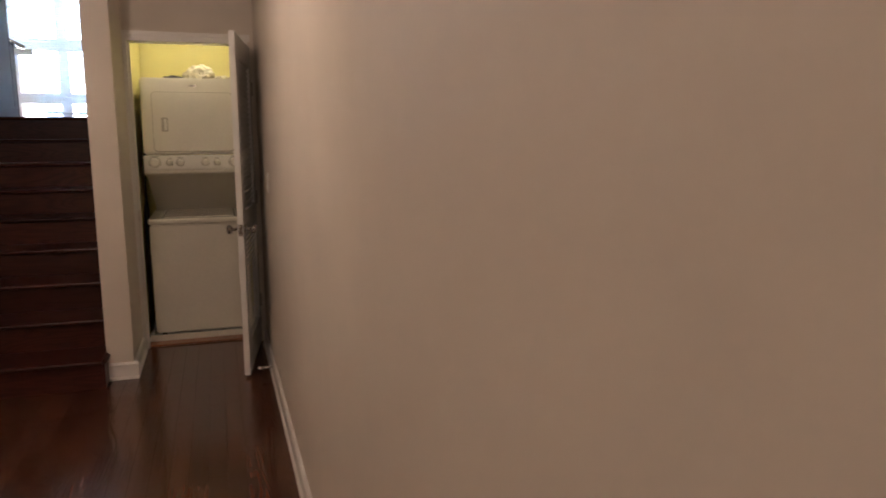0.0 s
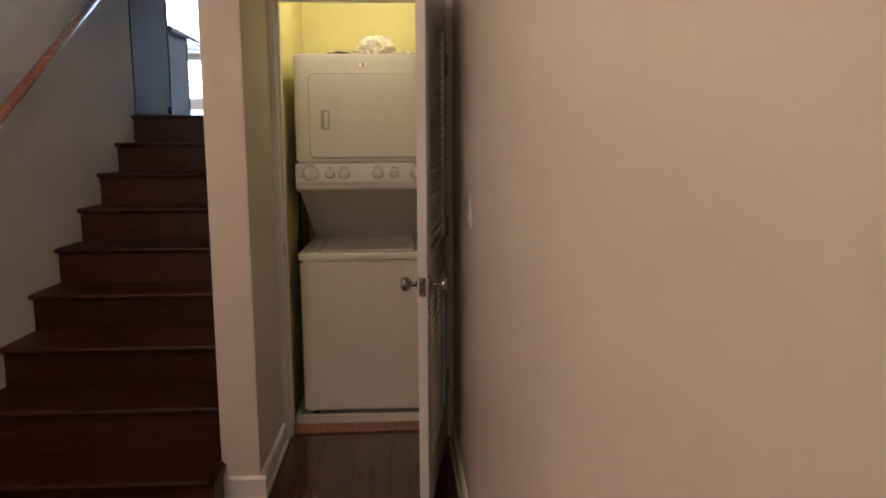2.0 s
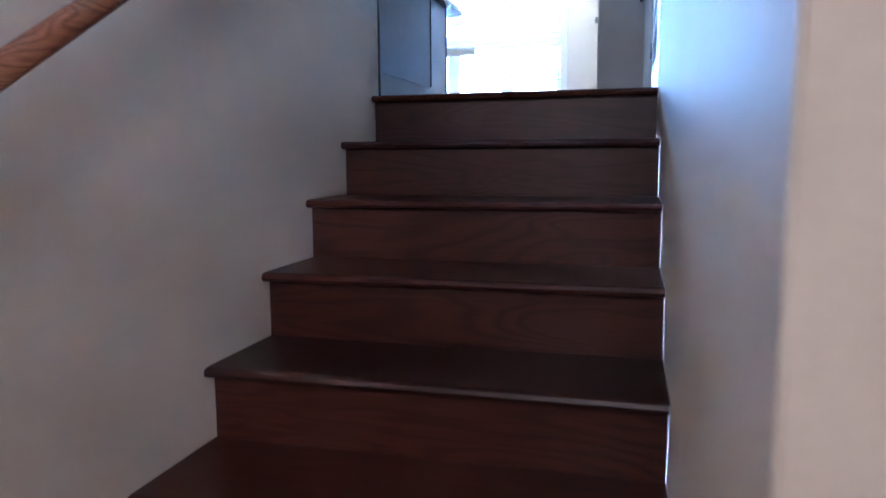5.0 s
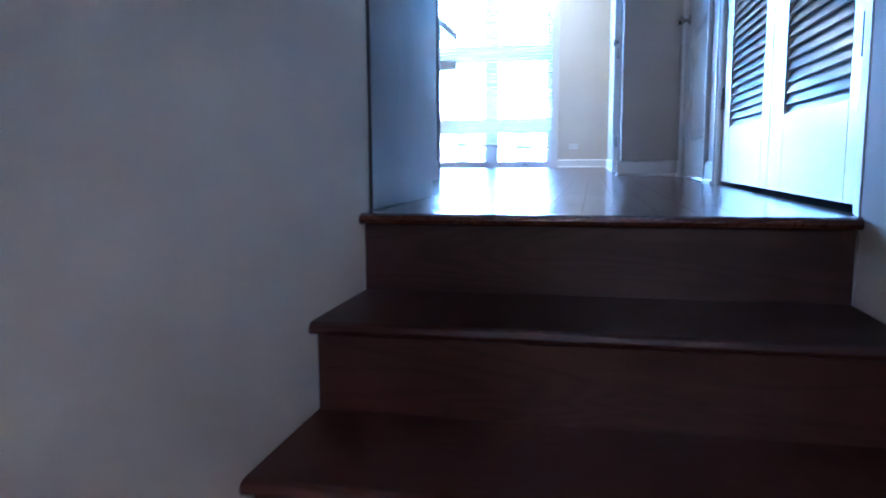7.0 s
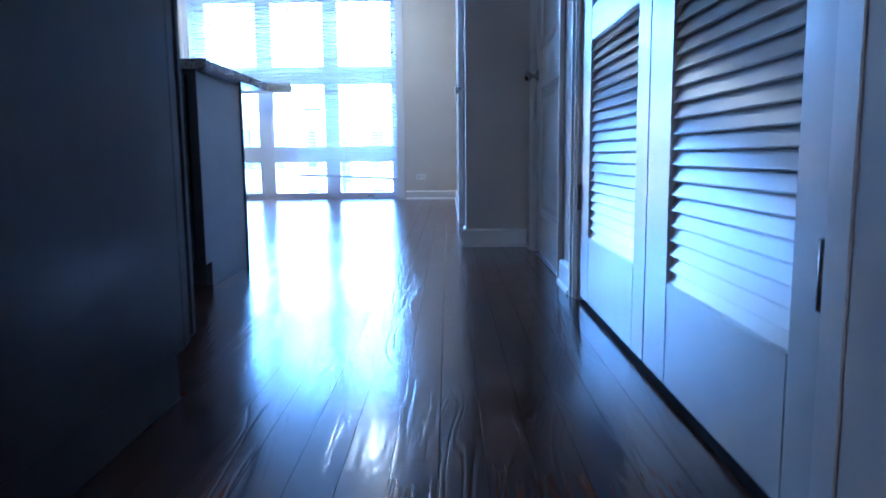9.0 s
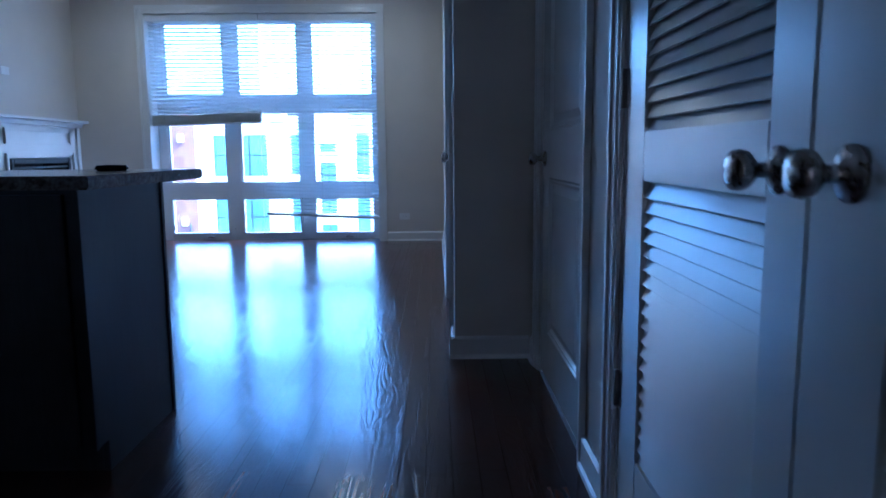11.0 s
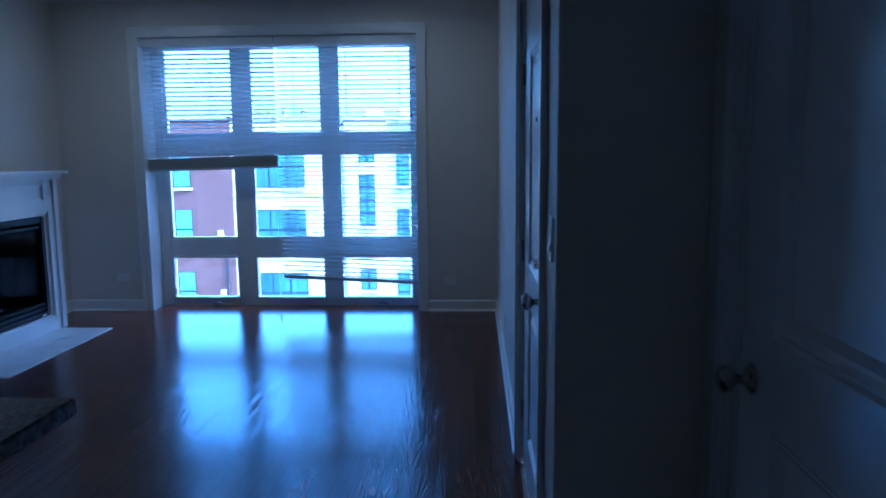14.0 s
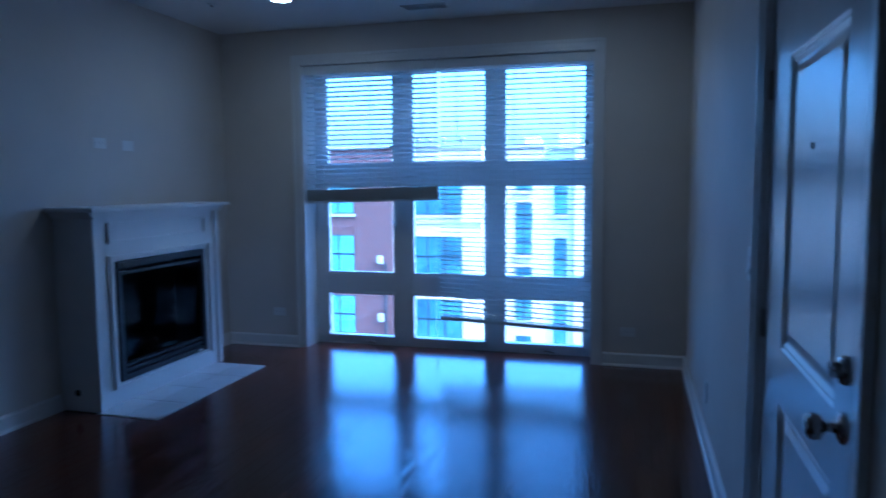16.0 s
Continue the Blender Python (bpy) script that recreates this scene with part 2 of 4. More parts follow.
def finish(name, bm, mat, bevel=0.0, smooth=False):
    if bevel:
        bmesh.ops.bevel(bm, geom=bm.edges[:], offset=bevel, segments=2, affect="EDGES", clamp_overlap=True)
    me = bpy.data.meshes.new(name)
    bm.to_mesh(me)
    bm.free()
    me.materials.append(mat)
    if smooth:
        for p in me.polygons:
            p.use_smooth = True
    return me


def part(name, bm, mat, parent, label="", bevel=0.0, smooth=False, at=None):
    ob = new(name, finish(name, bm, mat, bevel, smooth))
    ob.parent = parent
    if at is not None:
        ob.matrix_local = at
    if label:
        tagged(ob, label)
    return ob


def thing(name, label, category, group="", at=None, kind=""):
    ob = new(name)
    ob.empty_display_size = .1
    if at is not None:
        ob.matrix_world = at
    return tagged(ob, label, category, group, kind)


def solid(name, bm, mat, label, category, bevel=0.0, kind="", group="", smooth=False):
    return tagged(new(name, finish(name, bm, mat, bevel, smooth)), label, category, group, kind)


def structure(name, bm, mat, label, category, bevel=0.0):
    return solid(name, bm, mat, label, category, bevel, "structure")


# ---- walls, floors, ceilings ----
WL = "beige painted plaster wall"
structure("wall_stair_left", boxes((-.12, -.008, -9.1, .09, B - .1, CEIL)), WALL, "beige painted plaster wall beside the stairs", "wall")
structure("wall_stair_right", boxes((1.056, 1.21, -2.133, .036, B - .1, CEIL), (1.056, 1.21, .036, .07, B - .1, -.03)), WALL, "beige painted wall between stairs and laundry closet", "wall", .004)
structure("wall_hall_right", boxes((2.05, 2.17, -9.1, -.35, B - .1, 1.16)), WALL, "beige painted wall along the lower hall", "wall")
structure("wall_hall_end", boxes((-.12, 2.17, -9.22, -9.1, B - .1, 1.16)), WALL, WL, "wall")
structure("wall_over_closet", boxes((1.21, 2.05, -1.55, -1.43, .475, 1.16), (2.005, 2.05, -1.55, -1.43, B, .475)), WALL, "beige painted wall above the laundry closet", "wall")
structure("wall_over_hall", boxes((-.12, 2.17, -2.55, -2.43, 1.16, CEIL), (1.056, 1.21, -2.43, -2.136, 1.16, 1.30), (1.056, 1.21, -2.43, -2.136, 2.68, CEIL)), WALL, WL, "wall")
# unseen opening, added to brighten the stair wall with daylight
added_stair_window = thing("window_2", "unseen narrow white framed window added high above the stairs", "window", kind="structure")
for it in ((1.10, 1.15, -2.43, -2.415, 1.30, 2.68), (1.10, 1.15, -2.151, -2.136, 1.30, 2.68), (1.10, 1.15, -2.415, -2.151, 1.30, 1.32), (1.10, 1.15, -2.415, -2.151, 2.66, 2.68)):
    part("window_frame", boxes(it), VINYL, added_stair_window)
part("pane", boxes((1.122, 1.127, -2.415, -2.151, 1.32, 2.66)), GLASS, added_stair_window).visible_shadow = False
structure("wall_landing_side", boxes((1.21, 2.17, -2.43, -1.43, 1.16, 1.26)), CEILING, "painted ceiling ledge", "ceiling")
structure("ceiling_hall", boxes((-.12, 2.17, -9.22, -2.43, 1.06, 1.16), (1.21, 2.05, -2.43, -1.55, 1.06, 1.16)), CEILING, "white painted ceiling of the lower hall", "ceiling")
structure("ceiling_upper", boxes((-3.5, 2.3, -2.6, 8.3, CEIL, CEIL + .12)), CEILING, "white painted ceiling of the upper floor", "ceiling")
structure("floor_lower", boxes((-.12, 2.17, -9.22, -1.43, B - .12, B - .012)), DARK, "subfloor of the lower hall", "floor")
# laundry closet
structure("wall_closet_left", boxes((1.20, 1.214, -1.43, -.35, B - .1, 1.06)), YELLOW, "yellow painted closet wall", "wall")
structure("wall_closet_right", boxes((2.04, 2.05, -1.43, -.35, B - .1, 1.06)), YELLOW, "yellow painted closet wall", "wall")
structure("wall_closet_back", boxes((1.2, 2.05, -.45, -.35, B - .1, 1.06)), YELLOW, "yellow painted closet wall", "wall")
structure("ceiling_closet", boxes((1.2, 2.05, -1.43, -.35, .96, 1.06)), CEILING, "painted closet ceiling", "ceiling")
structure("floor_closet", boxes((1.21, 2.05, -1.43, -.35, B - .12, B)), PAN, "pale closet floor", "floor")
structure("threshold", boxes((1.21, 2.0, -1.47, -1.36, B, B + .012)), RAILWOOD, "oak threshold strip at the laundry closet", "trim", .003)

# upper floor
structure("floor_upper", boxes((-3.5, 1.055, .07, 8.14, -.14, -.013)), DARK, "subfloor of the upper floor", "floor")
XR = 1.075          # passage wall with the closet doors
XE = .705           # living room wall with the entry door
structure("wall_passage", boxes(
    (XR, XR + .12, .036, .112, -.2, CEIL), (XR, XR + .12, .112, 1.803, 2.05, CEIL),
    (XR, XR + .12, 1.803, 2.225, 0, CEIL), (XR, XR + .12, 2.225, 3.13, 2.05, CEIL),
    (XR, XR + .12, 3.13, 3.342, 0, CEIL)), WALL, "beige painted passage wall with closet doors", "wall")
structure("wall_passage_end", boxes((XE, XR + .12, 3.342, 3.462, 0, CEIL)), WALL, "beige painted wall end beside the entry", "wall", .004)
structure("wall_entry", boxes((XE, XE + .14, 3.462, 3.655, 0, CEIL), (XE, XE + .14, 3.655, 4.715, 2.07, CEIL),
                              (XE, XE + .14, 4.715, 8.3, 0, CEIL)), WALL, "beige painted living room wall with the entry door", "wall")
WX0, WX1, WZ1 = -2.50, -.01, 2.475
structure("wall_window", boxes((-3.5, WX0, 7.9, 8.3, -.2, CEIL), (WX1, XE, 7.9, 8.3, -.2, CEIL),
                               (WX0, WX1, 7.9, 8.3, WZ1, CEIL), (WX0, WX1, 8.14, 8.3, -.2, .0)), WALL, "beige painted wall around a large window", "wall")
structure("wall_living_left", boxes((-3.42, -3.27, .09, 7.9, -.1, CEIL)), WALL, "beige painted living room wall behind the fireplace", "wall")
structure("wall_kitchen_back", boxes((-3.42, -.12, -.03, .09, -.1, CEIL)), WALL, "beige painted kitchen wall", "wall")
structure("wall_closet_upper", boxes((1.9, 2.0, -.35, 3.342, -.1, CEIL), (XR + .12, 1.9, -.35, -.25, -.1, CEIL), (XR + .12, 1.9, 1.95, 2.05, -.1, CEIL)), WALL, "plain closet wall", "wall")
structure("floor_closet_upper", boxes((XR, 1.9, -.25, 3.342, -.14, -.002)), DARK, "closet floor", "floor")

# baseboards: a board with a quarter round at its foot


def baseboard(axis, a, b, face, out, z0=0.0, h=.105):
    """Along x or y from a to b against a wall face; out is the side (+1/-1) on which it stands."""
    prof = [(0, 0), (.026, 0), (.024, .012), (.016, .02), (.015, h - .012), (.006, h), (0, h)]
    bm = bmesh.new()
    rows = []
    for t in (a, b):
        rows.append([bm.verts.new((face + out * d, t, z0 + z) if axis == "y" else (t, face + out * d, z0 + z)) for d, z in prof])
    n = len(prof)
    for i in range(n):
        bm.faces.new((rows[0][i], rows[1][i], rows[1][(i + 1) % n], rows[0][(i + 1) % n]))
    bm.faces.new(rows[0])
    bm.faces.new(rows[1][::-1])
    bmesh.ops.recalc_face_normals(bm, faces=bm.faces[:])
    structure("baseboard", bm, TRIM, "white painted wooden baseboard", "baseboard")


baseboard("y", -9.1, -1.63, 2.05, -1, B)
baseboard("x", 1.056, 1.236, -2.133, -1, B)
baseboard("y", -2.133, -1.575, 1.21, 1, B)
baseboard("y", 1.90, 2.15, XR, -1)
baseboard("y", 3.21, 3.342, XR, -1)
baseboard("x", XE - .026, XR - .02, 3.342, -1)
baseboard("y", 3.316, 3.57, XE, -1)
baseboard("y", 4.80, 7.9, XE, -1)
baseboard("x", WX1 + .09, XE, 7.9, -1)
baseboard("x", -3.27, WX0 - .07, 7.9, -1)
baseboard("y", .8, 5.9, -3.27, 1)
baseboard("y", 7.33, 7.9, -3.27, 1)


def casing(name, axis, a, b, top, face, out, z0=0.0, w=.072, legs=(True, True)):
    """Door or window casing: two legs and a head, each with a raised outer bead."""
    items = []

    def strip(u0, u1, v0, v1, d0, d1):
        if axis == "y":
            items.append((min(face, face + out * d1), max(face, face + out * d1), u0, u1, v0, v1))
        else:
            items.append((u0, u1, min(face, face + out * d1), max(face, face + out * d1), v0, v1))
    if legs[0]:
        strip(a - w, a - .018, z0, top + .018, 0, .014)
        strip(a - w - .004, a - w + .02, z0, top + w, 0, .021)
        strip(a - .018, a, z0, top, 0, .009)
    if legs[1]:
        strip(b + .018, b + w, z0, top + .018, 0, .014)
        strip(b + w - .02, b + w + .004, z0, top + w, 0, .021)
        strip(b, b + .018, z0, top, 0, .009)
    strip(a - w + .02, b + w - .02, top + .018, top + w - .02, 0, .0135)
    strip(a - w + .02, b + w - .02, top + w - .02, top + w + .004, 0, .0205)
    strip(a - .018, b + .018, top, top + .018, 0, .0085)
    structure(name, boxes(*items), TRIM, "white painted moulded casing", "trim", .0015)


casing("trim_louvre_doors", "y", .112, 1.803, 2.05, XR, -1)
casing("trim_passage_door", "y", 2.225, 3.13, 2.05, XR, -1)
casing("trim_entry_door", "y", 3.655, 4.715, 2.07, XE, -1)
casing("trim_window", "x", WX0, WX1, WZ1, 7.9, -1, 0.0, .078)
casing("trim_laundry_door", "x", 1.235, 1.985, .455, -1.55, -1, B, .06, (False, False))
structure("jamb_laundry", boxes((1.21, 1.235, -1.56, -1.42, B, .475), (1.985, 2.005, -1.56, -1.42, B, .475), (1.235, 1.985, -1.56, -1.42, .455, .475),
                                (1.235, 1.247, -1.50, -1.46, B, .455)), TRIM, "white painted door jamb of the laundry closet", "trim", .002)
structure("jamb_entry", boxes((XE + .002, XE + .14, 3.655, 3.668, 0, 2.07), (XE + .002, XE + .14, 4.702, 4.715, 0, 2.07), (XE + .002, XE + .14, 3.668, 4.702, 2.055, 2.07)), TRIM, "white painted entry door jamb", "trim")
structure("jamb_passage", boxes((XR + .002, XR + .12, 2.225, 2.238, 0, 2.05), (XR + .002, XR + .12, 3.117, 3.13, 0, 2.05), (XR + .002, XR + .12, 2.238, 3.117, 2.037, 2.05)), TRIM, "white painted door jamb", "trim")
structure("jamb_louvre", boxes((XR + .002, XR + .12, .112, .124, 0, 2.05), (XR + .002, XR + .12, 1.791, 1.803, 0, 2.05), (XR + .002, XR + .12, .124, 1.791, 2.037, 2.05)), TRIM, "white painted door jamb", "trim")

# ---- staircase ----
stairs = thing("staircase", "dark red-brown stained oak staircase, nine steps", "staircase", kind="structure")


def tread_mesh(x1):
    out = [(.0, 0), (.012, .004), (.016, .013), (.012, .022), (0, .026)]
    prof = [(-o[0], o[1] - .026) for o in out] + [(RUN + .05, 0), (RUN + .05, -.026)]
    return prism(prof, -.006, x1)


for k in range(1, 10):
    yn = (k - 9) * RUN + (.016 if k == 9 else -.006)
    z = B + k * RISE
    if k < 9:
        part("tread", tread_mesh(1.054), TREAD, stairs, smooth=False, at=pose(0, yn, z))
    part("riser", boxes((-.006, 1.054, yn + .028, yn + .046, z - RISE, z - .026)), TREAD, stairs)
nose = prism([(-.016, -.013), (-.012, -.004), (0, 0), (.085, 0), (.085, -.026), (0, -.026), (-.012, -.022)], -.006, 1.054)
part("landing_nosing", nose, FLOOR, stairs, at=pose(0, .016, 0))

part("side_panel", boxes((1.054, 1.066, -2.288, -2.162, B, B + RISE - .026)), TREAD, stairs, "stained side of the starting step")
part("return_nosing", boxes((1.055, 1.084, -2.318, -2.162, B + RISE - .026, B + RISE)), TREAD, stairs, "return nosing of the starting step", bevel=.008)

# handrail on the stair wall
rail = thing("handrail", "round oak handrail fixed along the stair wall", "handrail")


def tube(points, r, segs=14):
    bm = bmesh.new()
    rings = []
    pts = [Vector(p) for p in points]
    for i, p in enumerate(pts):
        d = (pts[min(i + 1, len(pts) - 1)] - pts[max(i - 1, 0)]).normalized()
        side = d.cross(Vector((0, 0, 1)))
        if side.length < .01:
            side = Vector((1, 0, 0))
        side.normalize()
        up = side.cross(d)
        rings.append([bm.verts.new(p + r * (math.cos(a) * side + math.sin(a) * up)) for a in [2 * math.pi * j / segs for j in range(segs)]])
    for a, b in zip(rings, rings[1:]):
        for i in range(segs):
            bm.faces.new((a[i], a[(i + 1) % segs], b[(i + 1) % segs], b[i]))
    bm.faces.new(rings[0][::-1])
    bm.faces.new(rings[-1])
    bmesh.ops.recalc_face_normals(bm, faces=bm.faces[:])
    return bm


SL = .655


def rail_z(y):
    return -.266 + SL * (y + 1.98)


part("rail", tube([(.07, -2.45, rail_z(-2.45)), (.07, -1.2, rail_z(-1.2)), (.07, -.12, rail_z(-.12))], .024, 18), RAILWOOD, rail, smooth=True)
for y in (-1.955, -.55):
    part("bracket", tube([(.002, y, rail_z(y) - .075), (.045, y, rail_z(y) - .07), (.068, y, rail_z(y) - .045), (.07, y, rail_z(y) - .02)], .007, 10), NICKEL, rail, "nickel rail bracket", smooth=True)
    part("rosette", lathe([(.028, 0), (.028, .004), (.012, .01)], 16, "x"), NICKEL, rail, at=pose(.001, y, rail_z(y) - .075, 0, 0, 180))


# ---- doors ----
def knob_on(parent, x, z, side, y):
    """A door knob: rosette, neck and ball, standing out from the leaf face at local y toward side."""
    bm = lathe([(.033, 0), (.033, .005), (.022, .009), (.011, .014), (.010, .032), (.017, .038), (.026, .046), (.0285, .056), (.026, .066), (.016, .071), (.004, .072)], 22, "y")
    return part("knob", bm, NICKEL, parent, "satin nickel round door knob", smooth=True, at=pose(x, y, z, 0, 0, 0 if side < 0 else 180))


def hinge_on(parent, x, z, y):
    bm = lathe([(.0065, -.046), (.0065, .046)], 10)
    h = part("hinge", bm, HINGE, parent, "tarnished metal hinge", smooth=True, at=pose(x, y - .006, z))
    part("hinge_leaf", boxes((-.022, .022, -.001, .0015, -.045, .045)), HINGE, h, at=pose(0, .005, 0))
    return h


def panel_leaf(ob, w, h, panels, th=.04):
    """A moulded two-panel leaf, local x 0..w, face at y 0, back at y th."""
    items = []
    zs = sorted(panels, key=lambda p: p[2])
    x0, x1 = zs[0][0], zs[0][1]
    items += [(0, x0, 0, th, 0, h), (x1, w, 0, th, 0, h)]
    last = 0
    for _, _, z0, z1 in zs:
        items.append((x0, x1, 0, th, last, z0))
        last = z1
    items.append((x0, x1, 0, th, last, h))
    part("leaf_frame", boxes(*items), DOOR, ob)
    for a, b, z0, z1 in panels:
        bm = bmesh.new()
        ringspec = [(0, 0), (.008, .006), (.014, .004), (.026, .012), (.034, .012), (.06, .005)]
        rings = []
        for ins, dep in ringspec:
            rings.append([bm.verts.new(p) for p in ((a + ins, dep, z0 + ins), (b - ins, dep, z0 + ins), (b - ins, dep, z1 - ins), (a + ins, dep, z1 - ins))])
        for r0, r1 in zip(rings, rings[1:]):
            for i in range(4):
                bm.faces.new((r0[i], r0[(i + 1) % 4], r1[(i + 1) % 4], r1[i]))
        bm.faces.new(rings[-1])
        box(bm, a + .002, b - .002, .014, th - .004, z0 + .002, z1 - .002)
        bmesh.ops.recalc_face_normals(bm, faces=bm.faces[:])
        part("panel", bm, DOOR, ob)


def louvre_leaf(ob, w, h, stile, spans, th=.035, pitch=.0325):
    a, b = stile[0], w - stile[1]
    items = [(0, a, 0, th, 0, h), (b, w, 0, th, 0, h)]
    last = 0
    for z0, z1 in spans:
        items.append((a, b, 0, th, last, z0))
        last = z1
    items.append((a, b, 0, th, last, h))
    part("leaf_frame", boxes(*items), DOOR, ob, bevel=.0025)
    slat = finish("slat", prism([(.004, -.020), (.007, -.022), (.0265, .017), (.025, .0215), (.0215, .0215)], a - .004, b + .004), DOOR)
    for z0, z1 in spans:
        n = int((z1 - z0) / pitch)
        for i in range(n):
            s = new("slat", slat)
            s.parent = ob
            s.location = (0, 0, z0 + (z1 - z0) * (i + .5) / n)


SPANS = [(.232, .886), (.994, 1.88)]
# louvred closet pair; local x runs toward -y in the world, face toward -x
near_leaf = thing("louvre_door", "white painted louvred closet door, closed, knob near the meeting edge", "door", "louvred closet doors", pose(XR + .004, .938, .018, 0, 0, -90))
louvre_leaf(near_leaf, .812, 2.016, (.165, .09), SPANS)
knob_on(near_leaf, .085, .925, -1, 0)
for hz in (.36, 1.10, 1.84):
    hinge_on(near_leaf, .815, hz, 0)
far_leaf = thing("louvre_door", "white painted louvred closet door, closed, knob near the meeting edge", "door", "louvred closet doors", pose(XR + .004, 1.789, .018, 0, 0, -90))
louvre_leaf(far_leaf, .845, 2.016, (.15, .11), SPANS)
knob_on(far_leaf, .772, .925, -1, 0)
for hz in (.36, 1.10, 1.84):
    hinge_on(far_leaf, -.003, hz, 0)

passage_door = thing("panel_door", "white painted two-panel passage door, closed", "door", at=pose(XR + .006, 3.115, .018, 0, 0, -90))
panel_leaf(passage_door, .875, 2.016, [(.165, .775, .2, .85), (.165, .775, 1.035, 1.88)])
knob_on(passage_door, .065, .925, -1, 0)
for hz in (.25, 1.09, 1.86):
    hinge_on(passage_door, .878, hz, 0)

entry_door = thing("entry_door", "white painted two-panel entry door with deadbolt, closed", "door", at=pose(XE + .016, 4.70, .012, 0, 0, -90))
panel_leaf(entry_door, 1.03, 2.04, [(.253, .816, .2, .79), (.253, .816, .952, 1.79)])
knob_on(entry_door, .893, .935, -1, 0)
db = part("deadbolt", lathe([(.031, 0), (.031, .006), (.026, .014), (.012, .016)], 20, "y"), NICKEL, entry_door, "satin nickel deadbolt rosette", smooth=True, at=pose(.903, 0, 1.058))
part("thumb_turn", boxes((-.006, .006, -.034, -.012, -.016, .016)), NICKEL, db, bevel=.002)
part("peephole", lathe([(.009, 0), (.009, .003), (.005, .004)], 14, "y"), BLACK, entry_door, "small dark peephole", at=pose(.523, .005, 1.525))
for hz in (.25, .98, 1.74):
    hinge_on(entry_door, -.004, hz, 0)

# laundry door, standing open against the hall wall
ang = math.degrees(math.atan2(-2.372 + 1.56, 1.863 - 1.985))
laundry_door = thing("laundry_door", "white painted louvred laundry closet door, standing open", "door", at=pose(1.985, -1.56, B + .018, 0, 0, ang))
louvre_leaf(laundry_door, .815, 2.08, (.11, .11), [(.2, .86), (1.02, 1.93)])
knob_on(laundry_door, .755, .912, -1, 0)
knob_on(laundry_door, .755, .912, 1, .035)
part("latch_plate", boxes((.8152, .817, .005, .03, .877, .947)), NICKEL, laundry_door, "nickel latch plate")
for hz in (.3, 1.05, 1.80):
    hinge_on(laundry_door, .0, hz, .045)
part("strike_plate", boxes((1.2355, 1.238, -1.51, -1.475, -.75, -.68)), NICKEL, tagged(new("strike"), "nickel strike plate on the jamb", "strike plate"))
stop = thing("door_stop", "white tipped spring door stop on the baseboard", "door stop", at=pose(2.034, -2.36, B + .055))
part("rod", tube([(0, 0, 0), (-.07, 0, 0)], .005, 8), NICKEL, stop)
part("tip", tube([(-.07, 0, 0), (-.085, 0, 0)], .009, 10), PLATE, stop, "white rubber tip")


# ---- switches and outlets ----
def plate(name, label, category, at, w=.072, h=.117, kind="rocker"):
    """Local: plate in the xz plane, standing out toward -y."""
    ob = thing(name, label, category, at=at)
    part("cover_plate", boxes((-w / 2, w / 2, -.006, 0, -h / 2, h / 2)), PLATE, ob, bevel=.002)
    if kind == "rocker":
        part("rocker", prism([(-.006, -.033), (-.0125, -.033), (-.006, .0), (-.0085, .033), (-.006, .033)], -.017, .017), PLATE, ob)
    elif kind == "outlet":
        for s in (-1, 1):
            r = part("socket", boxes((-.014, .014, -.0075, -.006, s * .02 - .013, s * .02 + .013)) if h > w else boxes((s * .02 - .013, s * .02 + .013, -.0075, -.006, -.014, .014)), PLATE, ob, bevel=.0006)
            cx, cz = (0, s * .02) if h > w else (s * .02, 0)
            part("slot", boxes((cx - .007, cx - .005, -.0078, -.007, cz - .004, cz + .005)), BLACK, r)
            part("slot", boxes((cx + .005, cx + .007, -.0078, -.007, cz - .004, cz + .005)), BLACK, r)
    return ob


plate("light_switch", "white rocker light switch on the hall wall", "switch", pose(2.049, -2.48, -.445, 0, 0, -90))
plate("light_switch", "white rocker switch beside the entry door", "switch", pose(XE - .001, 3.43, 1.195, 0, 0, -90))
plate("thermostat", "slim white wall control beyond the entry door", "thermostat", pose(XE - .001, 4.91, 1.16, 0, 0, -90))
plate("outlet", "white outlet low on the living room wall", "outlet", pose(XE - .001, 6.28, .30, 0, 0, -90), kind="outlet")
plate("outlet", "white sideways outlet low beside the window", "outlet", pose(.27, 7.899, .275), .117, .072, "outlet")
plate("outlet", "white sideways outlet low beside the window", "outlet", pose(-2.76, 7.899, .315), .117, .072, "outlet")
plate("outlet", "white sideways outlet above the mantel", "outlet", pose(-3.269, 6.36, 1.745, 0, 0, 90), .117, .072, "outlet")
plate("cable_plate", "white cable plate above the mantel", "outlet", pose(-3.269, 6.64, 1.74, 0, 0, 90), .117, .072, "blank")

# ---- laundry machines ----
LX0, LX1 = 1.268, 1.975
laundry = thing("stacked_washer_dryer", "cream enamel stacked washer and dryer in a closet", "washer dryer")
part("washer_body", boxes((LX0 + .006, LX1 - .006, -1.275, -.55, B + .045, -.806)), ENAMEL, laundry, bevel=.012)
part("washer_top", prism([(-1.285, -.802), (-1.285, -.772), (-1.272, -.764), (-.55, -.757), (-.55, -.802)], LX0, LX1), ENAMEL, laundry, bevel=.004)
lid = part("washer_lid", prism([(-1.235, -.7655), (-1.235, -.758), (-1.225, -.7555), (-.64, -.750), (-.64, -.760)], LX0 + .105, LX1 - .105), ENAMEL, laundry, "washer lid", bevel=.002)
